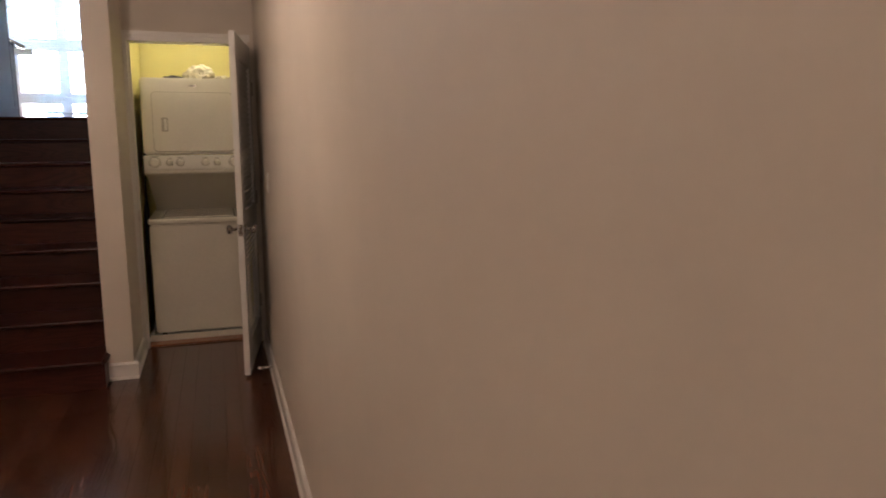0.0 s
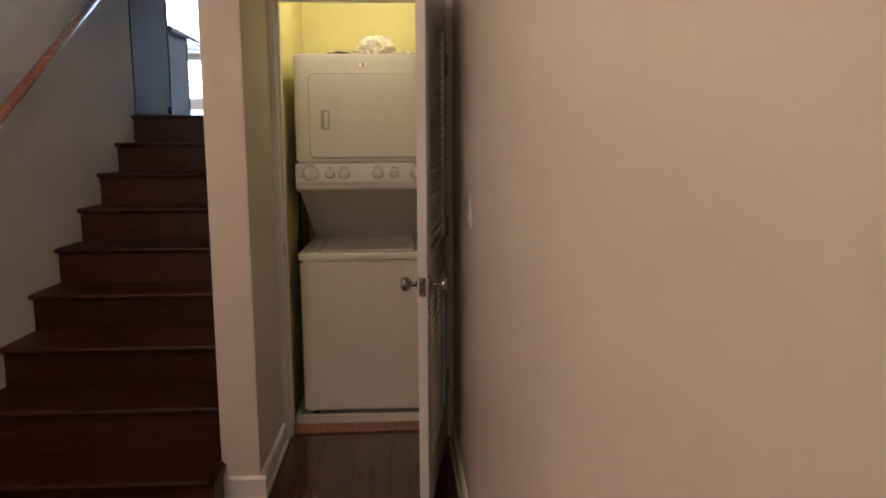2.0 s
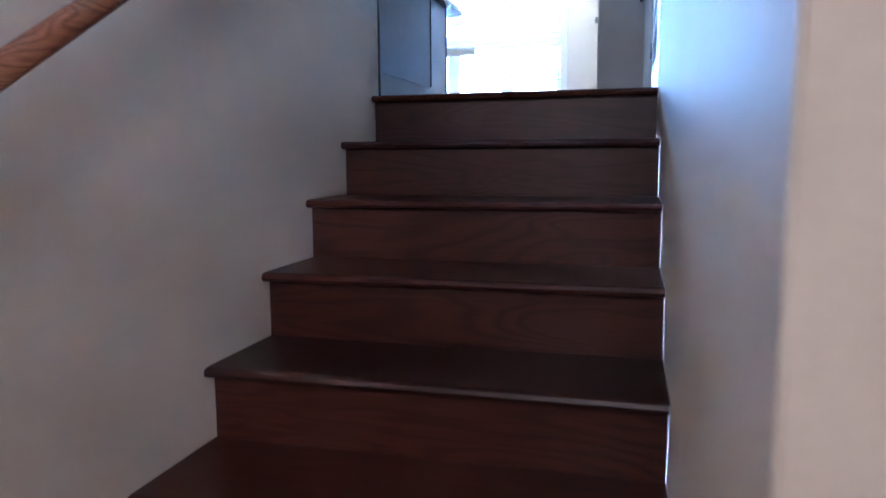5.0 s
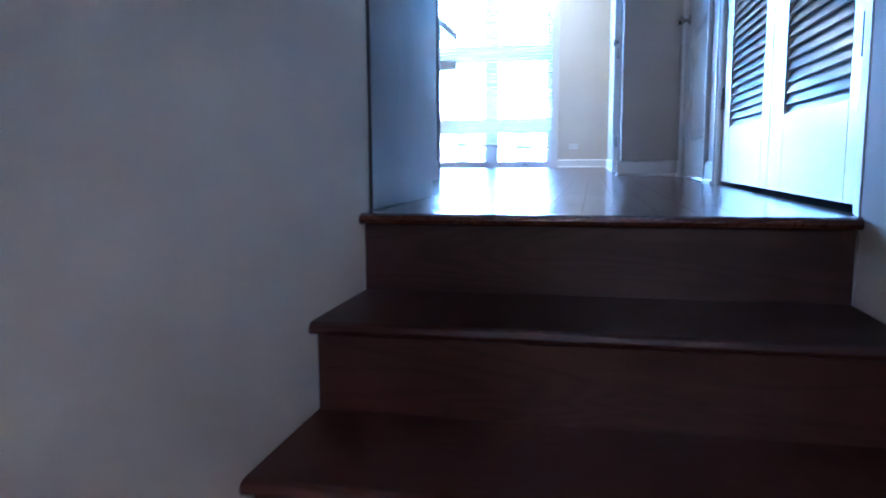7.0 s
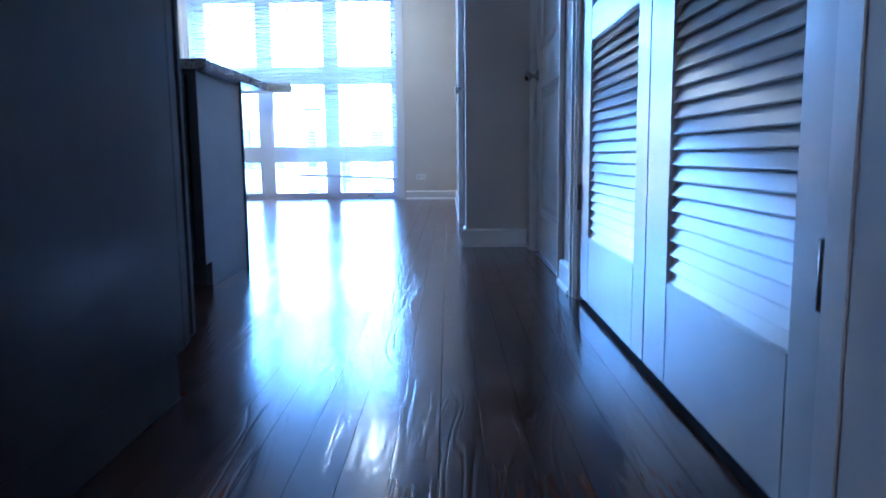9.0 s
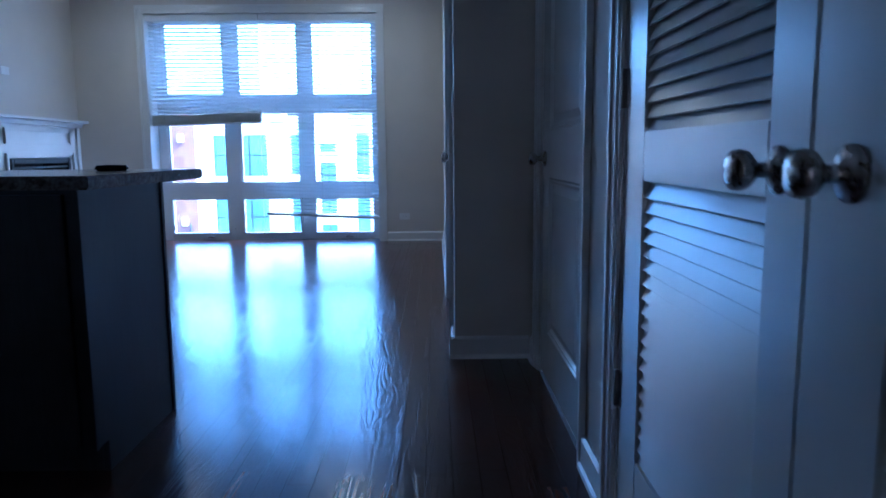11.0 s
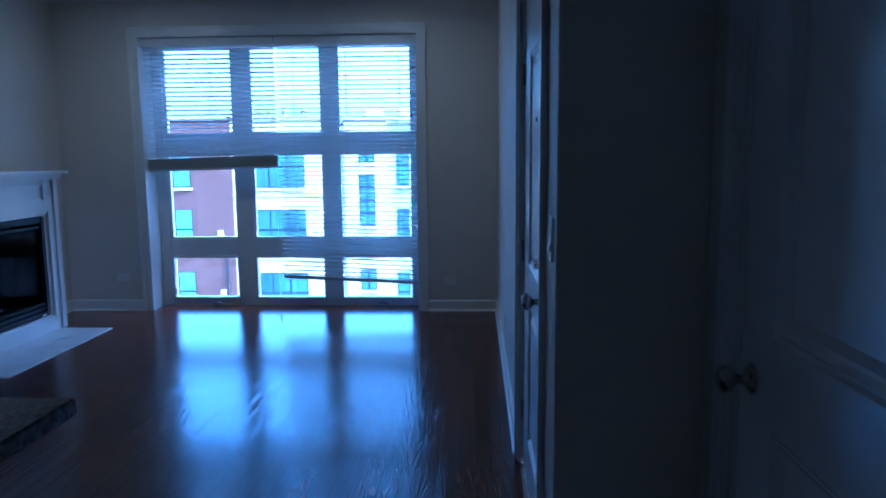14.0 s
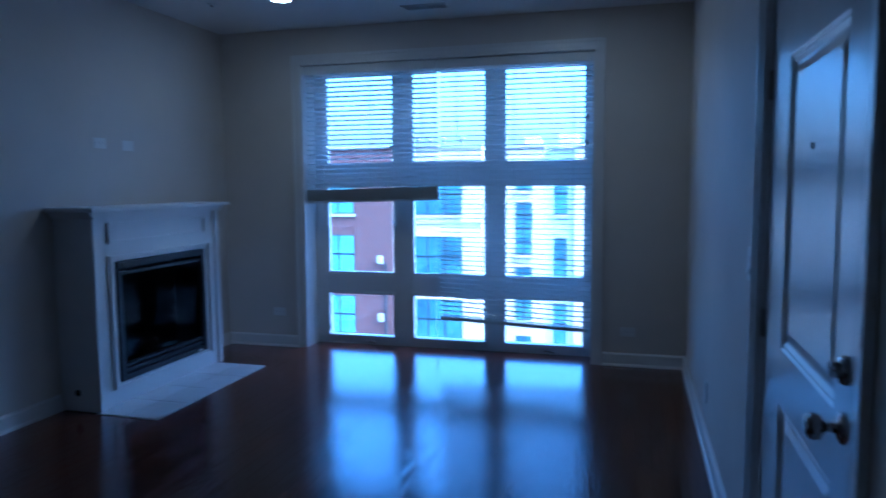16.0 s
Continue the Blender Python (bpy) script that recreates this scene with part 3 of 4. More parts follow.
# dark plate under the lid; the gap's shade is its colour
part("lid_gap", prism([(-1.243, -.7655), (-1.243, -.7625), (-.632, -.7565), (-.632, -.76)], LX0 + .098, LX1 - .098), DARK, laundry, "dark gap round the washer lid")
for hx in (LX0 + .104, LX1 - .118):
    part("lid_hinge", boxes((hx, hx + .014, -.66, -.63, -.757, -.742)), DARK, lid)
apron = bmesh.new()
va = [apron.verts.new(p) for p in ((LX0 + .008, -1.20, -.45), (LX1 - .008, -1.20, -.45), (LX1 - .02, -.66, -.758), (LX0 + .02, -.66, -.758),
                                   (LX0 + .008, -.5, -.45), (LX1 - .008, -.5, -.45), (LX1 - .02, -.5, -.758), (LX0 + .02, -.5, -.758))]
for f in ((0, 1, 2, 3), (5, 4, 7, 6), (0, 4, 5, 1), (3, 2, 6, 7), (0, 3, 7, 4), (1, 5, 6, 2)):
    apron.faces.new([va[i] for i in f])
bmesh.ops.recalc_face_normals(apron, faces=apron.faces[:])
part("sloped_panel", apron, ENAMEL_GREY, laundry)
part("dryer_body", boxes((LX0, LX1 - .004, -1.235, -.5, -.30, .246)), ENAMEL, laundry, bevel=.012)
console = part("control_panel", prism([(-1.235, -.304), (-1.262, -.306), (-1.272, -.40), (-1.262, -.436), (-1.2, -.455), (-1.2, -.304)], LX0 - .002, LX1), ENAMEL_GREY, laundry, "cream control panel", bevel=.003)
part("panel_lip", boxes((LX0 + .01, LX1 - .01, -1.268, -1.262, -.428, -.41)), ENAMEL, console, bevel=.002)
for kx, kr in ((1.341, .033), (1.441, .02), (1.513, .023), (1.686, .023), (1.769, .02), (1.891, .033)):
    kn = part("dial", lathe([(kr * 1.12, 0), (kr * 1.12, .004), (kr, .006), (kr * .9, .02), (kr * .6, .023)], 22, "y"), ENAMEL, console, "cream control dial", smooth=False, at=pose(kx, -1.267, -.358))
    part("dial_grip", boxes((-kr * .16, kr * .16, -.032, -.02, -kr * .85, kr * .85)), ENAMEL, kn, bevel=.002, at=pose(0, 0, 0, 0, 25 if kr > .03 else 40, 0))
    part("dial_ring", lathe([(kr * 1.3, 0), (kr * 1.3, .0025), (kr * 1.15, .003)], 22, "y"), SHADE, kn, "darker ring round the dial")
    part("legend", boxes((-kr * .8, kr * .8, -.0012, 0, -.0025, .0025)), SHADE, console, at=pose(kx, -1.2645, -.358 + kr + .012))


def rounded_plate(x0, x1, z0, z1, r, y0, y1):
    bm = bmesh.new()
    pts = []
    for cx, cz, a0 in ((x1 - r, z1 - r, 0), (x0 + r, z1 - r, 90), (x0 + r, z0 + r, 180), (x1 - r, z0 + r, 270)):
        for i in range(6):
            a = radians(a0 + 18 * i)
            pts.append((cx + r * math.cos(a), cz + r * math.sin(a)))
    f = [bm.verts.new((x, y0, z)) for x, z in pts]
    g = [bm.verts.new((x, y1, z)) for x, z in pts]
    n = len(pts)
    bm.faces.new(f[::-1])
    bm.faces.new(g)
    for i in range(n):
        bm.faces.new((f[i], f[(i + 1) % n], g[(i + 1) % n], g[i]))
    bmesh.ops.recalc_face_normals(bm, faces=bm.faces[:])
    return bm


# darker plate behind the door, the shade of the seam as colour
part("door_seam", rounded_plate(1.339, 1.898, -.281, .147, .03, -1.2365, -1.23), SHADE, laundry, "dark seam round the dryer door")
ddoor = part("dryer_door", rounded_plate(1.344, 1.893, -.274, .143, .027, -1.246, -1.23), ENAMEL, laundry, "cream dryer door", bevel=.003)
# plate stands proud; darker colour gives the shade of a recess
part("door_pull", rounded_plate(1.40, 1.445, -.135, -.035, .006, -1.2475, -1.24), SHADE, ddoor, "door pull, its recess shown by darker colour", bevel=.001)
part("pull_slot", boxes((1.418, 1.436, -1.2488, -1.247, -.125, -.045)), ENAMEL_GREY, ddoor)
part("maker_badge", boxes((1.60, 1.65, -1.2375, -1.235, .185, .197)), NICKEL, laundry, "small oval badge", bevel=.001)

pan = thing("drain_pan", "off-white plastic drain pan under the washer", "drain pan")
part("tray", boxes((1.245, 1.995, -1.345, -.5, B + .001, B + .012)), PAN, pan)
for it in ((1.24, 2.0, -1.352, -1.336, B + .001, B + .052), (1.24, 1.254, -1.336, -.5, B + .001, B + .052), (1.986, 2.0, -1.336, -.5, B + .001, B + .052)):
    part("rim", boxes(it), PAN, pan, bevel=.004)
for fx in (LX0 + .06, LX1 - .06):
    for fy in (-1.2, -.6):
        part("levelling_foot", lathe([(.02, B + .012), (.02, B + .05)], 12), DARK, laundry, at=pose(fx, fy, 0))
hose = solid("drain_hose", tube([(1.243, -.75, B + .05), (1.24, -.85, -1.2), (1.24, -1.0, -.75), (1.243, -.95, -.35), (1.245, -.7, -.2)], .018, 10), DARK, "black rubber hose beside the washer", "hose", smooth=True)


def heap(cx, cy, z, rx, ry, h, seed, mat, name, label):
    """A crumpled heap of cloth with folds."""
    bm = bmesh.new()
    bmesh.ops.create_icosphere(bm, subdivisions=5, radius=1)
    for v in bm.verts:
        p = v.co.copy()
        n1 = noise.noise(p * 1.7 + Vector((seed, 0, 0)))
        fold = abs(noise.noise(Vector((p.x * 3.2, p.y * 5.5, p.z * 3.0 + seed)) + Vector((n1, n1, 0)) * 1.5))
        r = 1 + .30 * n1 - .34 * (1 - min(1, fold * 3.2))
        zz = max(0, p.z * r)
        v.co = Vector((cx + p.x * r * rx, cy + p.y * r * ry, z + zz * h))
    return solid(name, bm, mat, label, "cloth", smooth=True)


heap(1.67, -1.06, .246, .13, .11, .105, 3.1, CLOTH, "crumpled_cloth", "crumpled cream cloth lying on the dryer")
heap(1.85, -1.06, .246, .10, .09, .035, 8.4, CLOTH, "folded_cloth", "thin cream cloth lying on the dryer")
heap(1.49, -1.08, .246, .08, .07, .028, 5.7, DARKCLOTH, "dark_cloth", "dark cloth lying flat on the dryer")

# ---- kitchen edge ----
pantry = thing("pantry_cabinet", "tall dark espresso pantry cabinet at the stair head", "cabinet")
part("body", boxes((-.6, -.002, .095, .80, .1, 2.3), (-.6, -.002, .095, .757, 0, .1)), ESPRESSO, pantry, bevel=.002)
part("face_frame", boxes((-.6, -.004, .80, .846, .1, 2.3)), ESPRESSO, pantry, bevel=.006)
pd = part("door", boxes((-.59, -.006, .862, .894, .11, 2.29)), ESPRESSO, pantry, bevel=.008)
for hz in (.97, 1.18):
    part("handle_post", tube([(-.54, .892, hz), (-.54, .925, hz)], .005, 8), NICKEL, pd)
part("handle", tube([(-.54, .925, .95), (-.54, .925, 1.2)], .006, 10), NICKEL, pd)
part("toe_board", boxes((-.6, -.02, .70, .72, .0, .1)), ESPRESSO, pantry)

island = thing("kitchen_island", "dark espresso kitchen island cabinet", "kitchen island")
part("body", boxes((-1.75, -.417, 2.09, 2.66, .1, .874), (-1.75, -.417, 2.165, 2.66, 0, .1)), ESPRESSO, island)
part("end_panel", boxes((-.415, -.395, 2.1, 2.675, .1, .874), (-.415, -.395, 2.162, 2.675, .0, .1)), ESPRESSO, island, "flat dark end panel")
part("corner_strip", boxes((-.425, -.389, 2.074, 2.098, .1, .874)), ESPRESSO, island, bevel=.0015)
part("corner_strip", boxes((-.425, -.389, 2.677, 2.70, .0, .874)), ESPRESSO, island, bevel=.0015)
for dx in (-.855, -1.285, -1.715):
    part("door", boxes((dx, dx + .42, 2.068, 2.088, .11, .86)), ESPRESSO, island, bevel=.002)
part("back_panel", boxes((-1.75, -.415, 2.662, 2.682, 0, .874)), ESPRESSO, island)
solid("countertop", boxes((-1.8, -.335, 2.025, 2.99, .875, .914)), GRANITE, "speckled brown granite countertop on the island", "countertop", .005)
remote = thing("phone_handset", "small black handset lying on the granite counter", "handset", at=pose(-.545, 2.64, .9145, 0, 0, 20))
part("case", boxes((-.055, .055, -.022, .022, 0, .02)), BLACK, remote, bevel=.006)
part("keys", boxes((-.03, .03, -.012, .012, .02, .0215)), DARK, remote)

# ---- window ----
win = thing("window_1", "large white vinyl window of nine panes, bright daylight", "window", kind="structure")
FY0, FY1 = 8.14, 8.21
PX = [(-2.40, -1.736), (-1.592, -.907), (-.772, -.075)]
PZ = [(.06, .483), (.638, 1.447), (1.614, 2.43)]
xs = [WX0, *[v for p in PX for v in p], WX1]
zs = [0.0, *[v for p in PZ for v in p], WZ1]
for i in range(0, 8, 2):
    part("mullion", boxes((xs[i], xs[i + 1], FY0, FY1, 0, WZ1)), VINYL, win, bevel=.004)
for j in range(0, 8, 2):
    for a, b in PX:
        part("window_rail", boxes((a, b, FY0 + .002, FY1 - .002, zs[j], zs[j + 1])), VINYL, win, bevel=.003)
for r, (z0, z1) in enumerate(PZ):
    for a, b in PX:
        sash = part("sash", boxes((a, a + .022, FY0 - .014 if r == 0 else FY0 + .012, FY1 - .01, z0, z1), (b - .022, b, FY0 - .014 if r == 0 else FY0 + .012, FY1 - .01, z0, z1),
                                  (a + .022, b - .022, FY0 - .014 if r == 0 else FY0 + .012, FY1 - .01, z0, z0 + .022), (a + .022, b - .022, FY0 - .014 if r == 0 else FY0 + .012, FY1 - .01, z1 - .022, z1)), VINYL, win)
        p = part("pane", boxes((a + .02, b - .02, FY0 + .035, FY0 + .041, z0 + .02, z1 - .02)), GLASS, sash)
        p.visible_shadow = False
for cx in (-1.98, -.40):
    crank = part("crank", boxes((-.05, .05, -.03, 0, 0, .02)), VINYL, win, "window crank operator", bevel=.005, at=pose(cx, FY0, .02))
    part("crank_handle", tube([(-.01, -.03, .012), (.02, -.06, .02), (.07, -.065, .012)], .006, 8), NICKEL, crank)
part("sash_lock", boxes((-1.70, -1.675, FY0 - .03, FY0, .09, .14)), VINYL, win, "sash lock lever", bevel=.004)
part("sash_lock", boxes((-2.385, -2.36, FY0 - .03, FY0, .12, .17)), VINYL, win, "sash lock lever", bevel=.004)
structure("window_reveal", boxes((WX0, WX0 + .006, 7.9, 8.14, 0, WZ1), (WX1 - .006, WX1, 7.9, 8.14, 0, WZ1), (WX0 + .006, WX1 - .006, 7.9, 8.14, WZ1 - .006, WZ1)), TRIM, "white painted window reveal", "trim")

# ---- blinds ----
BY = 7.975


def blind(x0, x1, zl, zr, stack, lean_in, label):
    """A horizontal slat blind; zl and zr are the heights of its bottom rail at the two ends."""
    ob = thing("venetian_blind", label, "blind", "window blinds")
    part("headrail", boxes((x0, x1, BY - .035, BY + .035, WZ1 - .065, WZ1 - .008)), SLAT, ob, bevel=.003)
    part("valance", boxes((x0 - .002, x1 + .002, BY - .048, BY - .038, WZ1 - .082, WZ1 - .007)), SLAT, ob, bevel=.002)
    tilt = math.atan2(zr - zl, x1 - x0)
    mid = (x0 + x1) / 2
    zm = (zl + zr) / 2
    w = x1 - x0 - .012
    bm = bmesh.new()
    pr = [(-.025, -.0012), (-.012, .0012), (0, .002), (.012, .0012), (.025, -.0012), (.025, -.0036), (0, -.0006), (-.025, -.0036)]
    a = [bm.verts.new((-w / 2, y, z)) for y, z in pr]
    b = [bm.verts.new((w / 2, y, z)) for y, z in pr]
    n = len(pr)
    for i in range(n):
        bm.faces.new((a[i], b[i], b[(i + 1) % n], a[(i + 1) % n]))
    bm.faces.new(a[::-1])
    bm.faces.new(b)
    bmesh.ops.recalc_face_normals(bm, faces=bm.faces[:])
    slat = finish("slat", bm, THIN)
    top = WZ1 - .105
    low = zm + stack + .03
    n = round((top - low) / .0405)
    rnd = random.Random(len(label))
    for i in range(n + 1):
        k = i / n
        s = new("slat", slat)
        s.parent = ob
        lean = tilt * max(0, (k - .55) / .45)
        s.matrix_local = pose(mid, BY, top + (low - top) * k, -lean_in + rnd.uniform(-1.5, 1.5), -math.degrees(lean) + rnd.uniform(-.08, .08), 0)
    m = int(stack / .0046)
    for i in range(m):
        s = new("stacked_slat", slat)
        s.parent = ob
        s.matrix_local = pose(mid + rnd.uniform(-.002, .002), BY + rnd.uniform(-.002, .002), zm + .022 + i * .0046, rnd.uniform(-1, 1), -math.degrees(tilt), 0)
    part("bottom_rail", boxes((-w / 2, w / 2, -.026, .026, -.009, .009)), SLAT, ob, bevel=.003, at=pose(mid, BY, zm + .009, 0, -math.degrees(tilt), 0))
    for fx in (.12, .5, .88):
        x = x0 + (x1 - x0) * fx
        for dy in (-.027, .027):
            part("ladder_cord", boxes((x - .0012, x + .0012, BY + dy - .0008, BY + dy + .0008, zm, WZ1 - .06)), CORD, ob)
    return ob


left_blind = blind(WX0 + .008, -1.287, 1.283, 1.312, .1, 10, "white slat blind half raised, its slats stacked at the bottom")
right_blind = blind(-1.278, WX1 - .012, .296, .238, .012, 3, "white slat blind let down, its bottom rail hanging crooked")
part("pull_cord", boxes((-1.30, -1.298, BY - .045, BY - .043, .1, WZ1 - .07)), CORD, left_blind, "long pull cord")
part("tassel", lathe([(.004, .06), (.009, .03), (.008, 0), (.003, -.003)], 10), PLATE, left_blind, "cord tassel", at=pose(-1.299, BY - .044, .06))
part("tilt_cord", boxes((-.065, -.0635, BY - .045, BY - .043, 1.75, WZ1 - .07)), CORD, right_blind)
for tz in (1.95, 1.75):
    part("tassel", lathe([(.004, .04), (.009, .02), (.008, 0), (.003, -.003)], 10), DARK, right_blind, "small dark tassel", at=pose(-.064, BY - .044, tz))

# ---- fireplace ----
FX = -2.985
fp = thing("fireplace", "white painted mantel with a black gas firebox", "fireplace")
Y0, Y1 = 5.91, 7.30
FT = 1.255
for it in ((-3.268, FX, Y0, 6.115, 0, FT), (-3.268, FX, 7.105, Y1, 0, FT), (-3.268, FX, 6.115, 7.105, .955, FT), (-3.268, FX, 6.115, 7.105, 0, .14)):
    part("surround", boxes(it), TRIM, fp)
part("shelf", boxes((-3.268, FX + .085, Y0 - .07, Y1 + .075, FT + .035, FT + .06)), TRIM, fp, "mantel shelf", bevel=.004)
part("cornice", prism([(Y0 - .045, FT + .033), (Y1 + .05, FT + .033), (Y1 + .012, FT - .01), (Y0 - .012, FT - .01)], -3.266, FX + .04), TRIM, fp, bevel=.003)
for it in ((FX, FX + .02, Y0 - .002, Y0 + .055, 0, FT - .012), (FX, FX + .02, Y1 - .055, Y1 + .002, 0, FT - .012)):
    part("pilaster", boxes(it), TRIM, fp, bevel=.003)
for it in ((FX, FX + .022, 6.05, 6.073, 1.075, 1.21), (FX, FX + .022, 7.10, 7.123, 1.075, 1.21), (FX, FX + .016, 6.073, 7.10, 1.19, 1.21), (FX, FX + .016, 6.073, 7.10, 1.075, 1.095)):
    part("frieze_moulding", boxes(it), TRIM, fp, bevel=.003)
for it in ((FX, FX + .024, 6.05, 6.075, .11, .995), (FX, FX + .024, 7.145, 7.17, .11, .995), (FX, FX + .018, 6.075, 7.145, .975, .995), (FX, FX + .018, 6.075, 7.145, .11, .13)):
    part("opening_moulding", boxes(it), TRIM, fp, bevel=.003)
fb = part("firebox", boxes((-3.26, -3.24, 6.12, 7.10, .145, .95), (-3.24, FX - .02, 6.12, 6.14, .145, .95), (-3.24, FX - .02, 7.08, 7.10, .145, .95), (-3.24, FX - .02, 6.14, 7.08, .145, .2), (-3.24, FX - .02, 6.14, 7.08, .9, .95)), BLACK, fp, "black metal firebox")
for it in ((FX - .03, FX + .012, 6.12, 6.165, .145, .95), (FX - .03, FX + .012, 7.055, 7.10, .145, .95), (FX - .03, FX + .012, 6.165, 7.055, .905, .95), (FX - .03, FX + .012, 6.165, 7.055, .145, .185)):
    part("firebox_frame", boxes(it), BLACK, fp, bevel=.003)
for z in (.2, .235, .86):
    part("vent_bar", boxes((FX - .025, FX + .002, 6.168, 7.052, z, z + .02)), BLACK, fp, bevel=.003)
part("fire_glass", boxes((FX - .022, FX - .018, 6.168, 7.052, .262, .855)), FIREGLASS, fp, "dark fire glass")
part("maker_plate", boxes((FX + .012, FX + .014, 6.98, 7.03, .155, .168)), PLATE, fp)
for i, (ly, lz, r, rot) in enumerate(((6.42, .30, .035, 8), (6.75, .31, .04, -10), (6.58, .37, .03, 25))):
    part("log", lathe([(r * .8, -.2), (r, -.12), (r * .9, 0), (r * 1.05, .12), (r * .7, .2)], 12, "y"), LOG, fb, smooth=True, at=pose(-3.12, ly, lz - .09, 0, rot / 2, rot))
hearth = thing("hearth", "pale square tiles laid in front of the fireplace", "hearth", kind="structure")
part("bed", boxes((FX, -2.53, 5.88, 7.22, -.012, -.002)), TILE, hearth)
tile_mesh = finish("tile", boxes((.002, .223, .002, .331, -.002, .006)), TILE, .0015)
for i in range(2):
    for j in range(4):
        o = new("tile", tile_mesh)
        o.parent = hearth
        o.location = (FX + .004 + i * .2255, 5.882 + j * .3345, 0)
valve = thing("gas_valve", "small dark gas key valve on the mantel side", "valve", at=pose(-3.14, Y0 - .001, .12))
part("escutcheon", lathe([(.022, 0), (.022, .003), (.008, .006)], 14, "y"), BLACK, valve)

# ---- ceiling fittings ----
can = thing("recessed_light", "recessed ceiling downlight, lit warm", "ceiling light", "recessed downlights", at=pose(-2.17, 6.95, CEIL))
part("trim_ring", lathe([(.095, -.002), (.095, -.008), (.075, -.012), (.07, -.003)], 28), TRIM, can)
part("bulb", lathe([(.068, -.004), (.05, -.012), (.02, -.016)], 24), LAMPGLOW, can, "glowing bulb face", smooth=True)
copy_thing(can, pose(-.28, 6.95, CEIL))
spr = thing("sprinkler_cover", "small round white sprinkler cover on the ceiling", "sprinkler", at=pose(-2.73, 6.95, CEIL))
part("disc", lathe([(.04, 0), (.04, -.006), (.03, -.01)], 22), TRIM, spr)
part("deflector", lathe([(.01, -.01), (.012, -.02), (.004, -.022)], 12), NICKEL, spr)
vent = thing("ceiling_vent", "white slotted ceiling air vent", "vent", at=pose(-1.24, 7.47, CEIL))
part("frame", boxes((-.18, .18, -.075, -.055, -.008, 0), (-.18, .18, .055, .075, -.008, 0), (-.18, -.16, -.055, .055, -.008, 0), (.16, .18, -.055, .055, -.008, 0)), TRIM, vent)
part("backing", boxes((-.16, .16, -.055, .055, -.002, -.0005)), DARK, vent)
for i in range(6):
    part("slat", prism([(-.006, -.008), (-.004, -.009), (.007, -.002), (.005, -.0015)], -.158, .158), TRIM, vent, at=pose(0, -.045 + i * .018, 0))
fixture = thing("hall_ceiling_light", "frosted glass ceiling light of the lower hall, out of view", "ceiling light", at=pose(1.0, -4.3, 1.06))
part("base", lathe([(.06, 0), (.06, -.03), (.03, -.04)], 24), NICKEL, fixture)
# unseen fixture, made up to go with the added fill lamp
copy_thing(fixture, pose(1.5, -7.7, 1.06))
fixture2 = thing("closet_bulb_holder", "porcelain bulb holder on the closet ceiling", "ceiling light", at=pose(1.62, -1.36, .96))
part("base", lathe([(.05, 0), (.05, -.03), (.025, -.06)], 24), PLATE, fixture2)

# ---- outside ----
GZ = -12.0
structure("ground", boxes((-900, 900, 8.6, 1800, GZ - .5, GZ)), ASPHALT, "grey street asphalt far below", "ground")


def far_window(parent, x0, x1, z0, z1, y, cols=1, rows=1, curtain=False):
    w = part("window", boxes((x0, x1, y - .02, y + .1, z0, z1)), FRAME, parent, "dark framed window")
    cw, ch = (x1 - x0) / cols, (z1 - z0) / rows
    for i in range(cols):
        for j in range(rows):
            part("pane", boxes((x0 + i * cw + .05, x0 + (i + 1) * cw - .05, y - .035, y - .015, z0 + j * ch + .05, z0 + (j + 1) * ch - .05)), CURTAIN if curtain else PANE, w)
    part("sill", boxes((x0 - .08, x1 + .08, y - .1, y + .05, z0 - .16, z0 - .02)), STONE, w)


YB = 36.0
brick_house = thing("brick_building", "red brick apartment building across the street", "building")
part("wall", boxes((-30, -11.5, YB, YB + 14, GZ, 3.2)), BRICK, brick_house)
part("parapet", boxes((-30.1, -11.4, YB - .1, YB + .3, 3.2, 3.36)), STONE, brick_house)
part("roof", boxes((-29.9, -11.6, YB + .3, YB + 13.9, 3.1, 3.22)), ROOF, brick_house)
for wx in (-19.6, -15.35, -24.0):
    for z1 in (1.95, -1.15, -4.3, -7.4):
        far_window(brick_house, wx, wx + 1.75, z1 - 2.0, z1, YB, 2, 2, True)
part("downpipe", lathe([(.05, -8.0), (.05, .5)], 8), FRAME, brick_house, at=pose(-11.9, YB - .08, -3))
for z in (-2.6, 1.6, -5.6):
    part("wall_lamp", boxes((-12.3, -12.05, YB - .2, YB, z, z + .4)), STONE, brick_house)

cream = thing("cream_building", "cream masonry apartment building with dark windows", "building")
part("wall", boxes((-11.5, -6.9, YB, YB + 14, GZ, 3.2), (-5.9, -3.85, YB, YB + 14, GZ, 3.15), (-2.42, 14, YB, YB + 14, GZ, 3.15)), CREAM, cream)
part("pale_bay", boxes((-6.9, -5.9, YB + .5, YB + 14, GZ, 3.0), (-3.85, -2.42, YB + .12, YB + 14, GZ, 2.9)), PALE, cream, "pale blue-grey panel bay")
part("parapet", boxes((-11.6, -6.85, YB - .1, YB + .3, 3.2, 3.36), (-5.95, 14, YB - .1, YB + .3, 3.15, 3.3)), STONE, cream)
part("roof", boxes((-11.4, 13.9, YB + .5, YB + 13.9, 2.9, 3.04)), ROOF, cream)
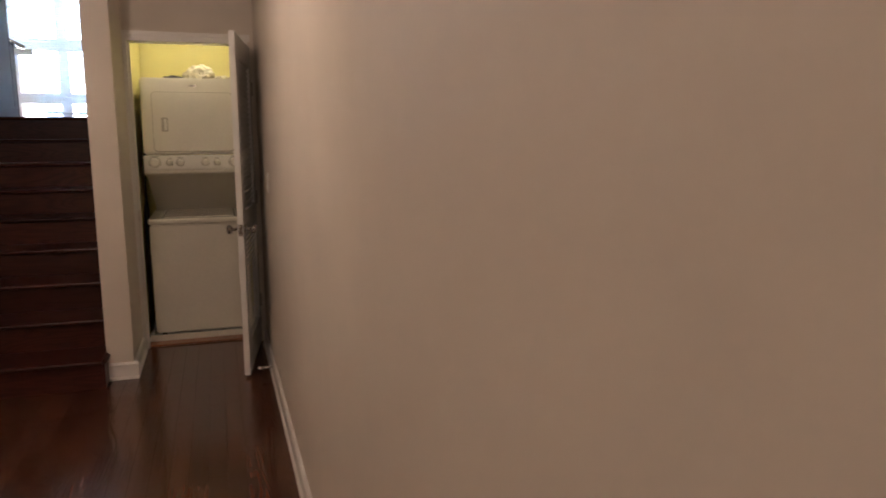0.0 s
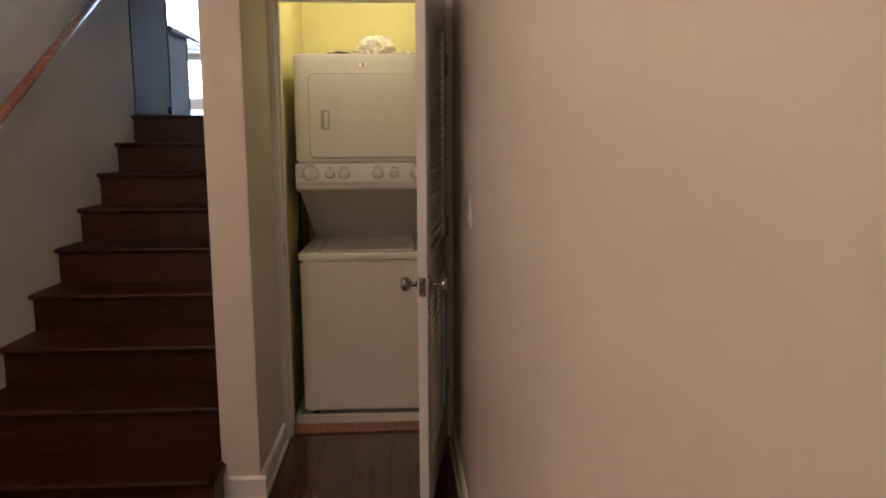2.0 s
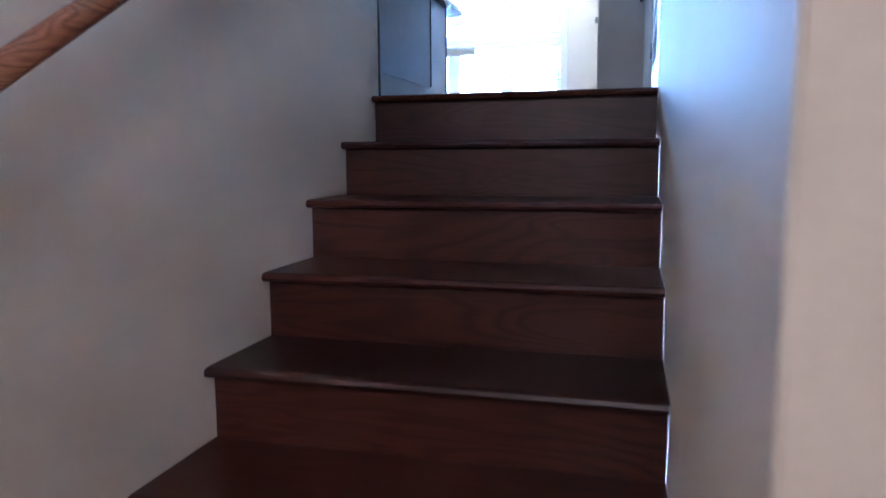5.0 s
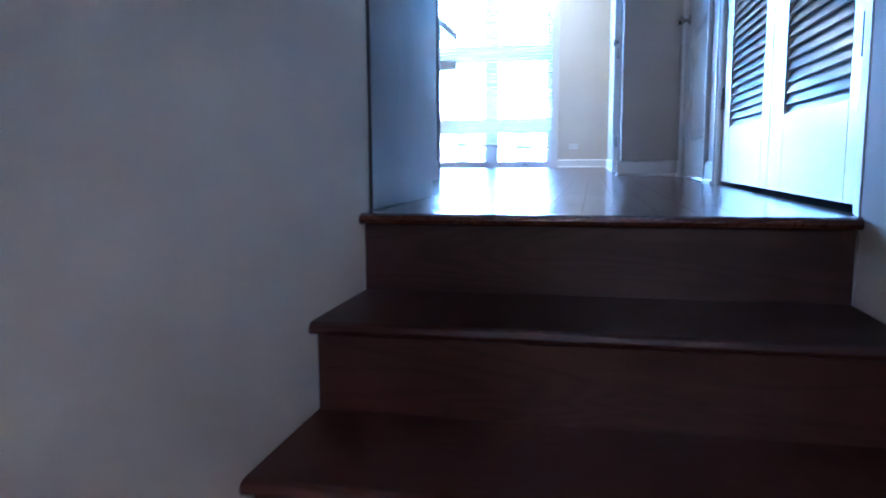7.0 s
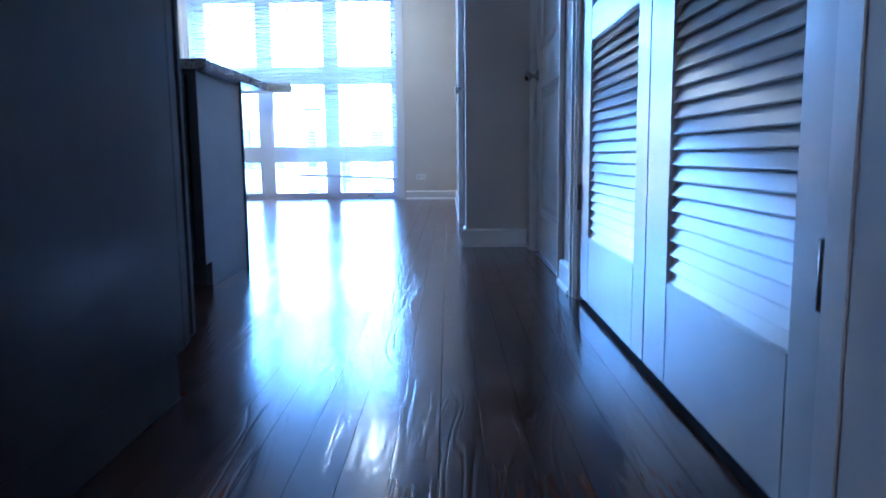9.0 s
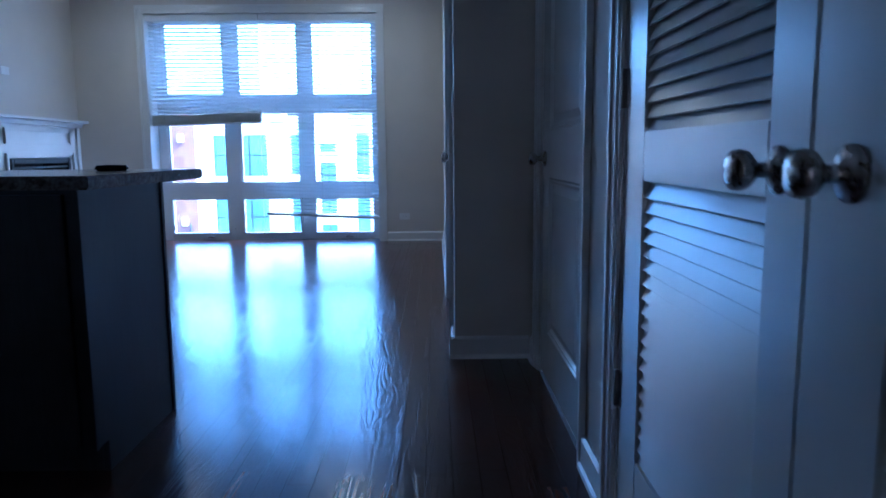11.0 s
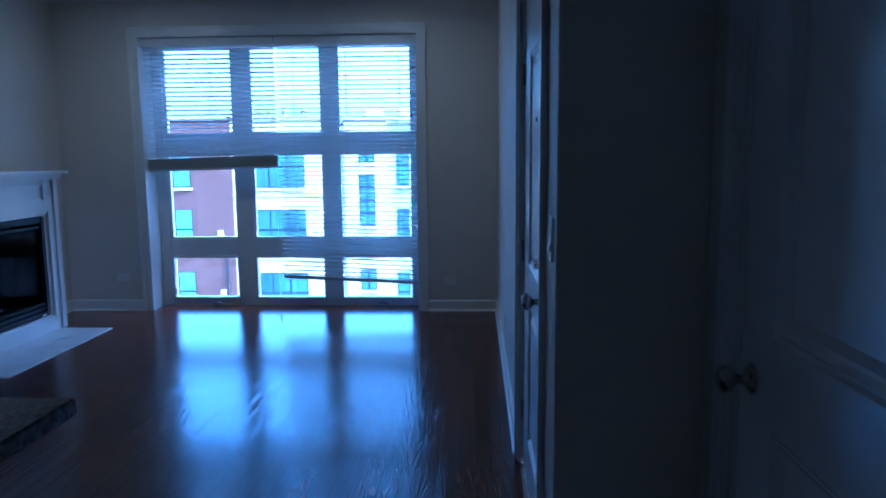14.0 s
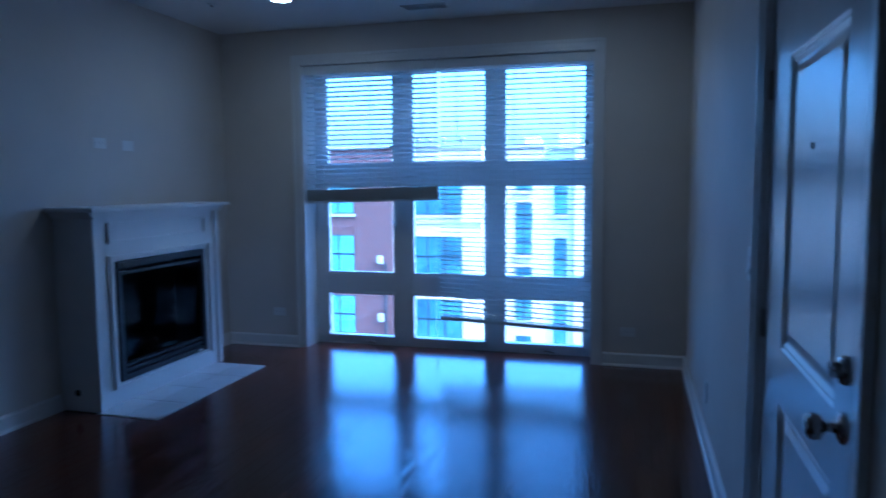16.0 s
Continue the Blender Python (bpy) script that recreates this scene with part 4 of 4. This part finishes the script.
for z1 in (1.95, -1.18, -4.35, -7.5):
    far_window(cream, -10.55, -7.88, z1 - 2.05, z1, YB, 3, 2)
    far_window(cream, -3.37, -2.75, z1 - 2.0, z1 - .0, YB + .12, 1, 2)
    far_window(cream, -6.75, -6.3, z1 - 2.0, z1, YB + .5, 1, 2)
    far_window(cream, .2, 2.4, z1 - 2.0, z1, YB, 2, 2)
    part("belt_course", boxes((-11.5, -6.9, YB - .06, YB + .02, z1 + .62, z1 + .78)), STONE, cream)
for z0, z1 in ((1.1, 1.5), (-2.02, .53), (-3.4, -2.6), (-5.22, -4.19), (-8.3, -6.0)):
    far_window(cream, -5.2, -4.42, z0, z1, YB, 2, 4 if z1 - z0 > 2 else 1)
part("roof_unit", boxes((-5.4, -4.6, YB + 4, YB + 5.2, 3.04, 3.9)), STONE, cream, "rooftop air unit")
part("roof_unit", boxes((-3.6, -2.6, YB + 4, YB + 5.2, 3.04, 4.0)), STONE, cream, "rooftop air unit")
for tx in (-11.0, -10.4, -9.6, -8.6):
    part("roof_vent", lathe([(.12, 3.04), (.12, 3.75), (.2, 3.8), (.1, 3.95)], 10), ROOF, cream, at=pose(tx, YB + 3, 0))


# ---- floor boards, last ----
def plank_bm(length, w):
    return boxes((-w / 2 + .0006, w / 2 - .0006, -length / 2 + .0006, length / 2 - .0006, -.013, 0))


def plank_floor(name, label, regions, z, near):
    """Strip floor boards along y. Boards whose middle lies in the near stretch are parts, the rest one joined part."""
    owner = thing(name, label, "floor", kind="structure")
    rnd = random.Random(7)
    w = .083
    lengths = (.62, .9, 1.15, 1.4)
    meshes = {}
    rest = bmesh.new()
    count = 0
    for x0, x1, y0, y1 in regions:
        x = x0
        while x < x1 - .004:
            ww = min(w, x1 - x)
            y = y0 - rnd.uniform(0, .8)
            while y < y1 - .002:
                ln = rnd.choice(lengths)
                a, b = max(y, y0), min(y + ln, y1)
                y += ln
                if b - a < .01:
                    continue
                cx, cy = x + ww / 2, (a + b) / 2
                if near[0] < cx < near[1] and near[2] < cy < near[3] and count < 300:
                    key = (round(b - a, 3), round(ww, 3))
                    if key not in meshes:
                        meshes[key] = finish("plank", plank_bm(b - a, ww), FLOOR)
                    o = new("plank", meshes[key])
                    o.parent = owner
                    o.location = (cx, cy, z)
                    count += 1
                else:
                    box(rest, x + .0006, x + ww - .0006, a + .0006, b - .0006, z - .013, z)
            x += ww
    if len(rest.verts):
        r = part("plank_field", rest, FLOOR, owner)
        tagged(r, kind="stuff")


plank_floor("floor_boards_upper", "dark stained glossy oak strip floor of the upper storey", [(0, XR, .101, 3.342), (-3.27, 0, .8, 5.88), (0, XE, 3.342, 7.9), (-3.27, FX, 7.3, 7.9), (-2.53, 0, 5.88, 7.9), (FX, -2.53, 7.22, 7.9), (WX0, WX1, 7.9, 8.14)], 0.0, (-2.2, 1.1, 0, 6.2))
plank_floor("floor_boards_lower", "dark stained glossy oak strip floor of the lower hall", [(0, 2.05, -7.5, -2.31 + .04), (1.08, 2.05, -2.27, -1.47)], B, (.4, 2.1, -5, -1.4))
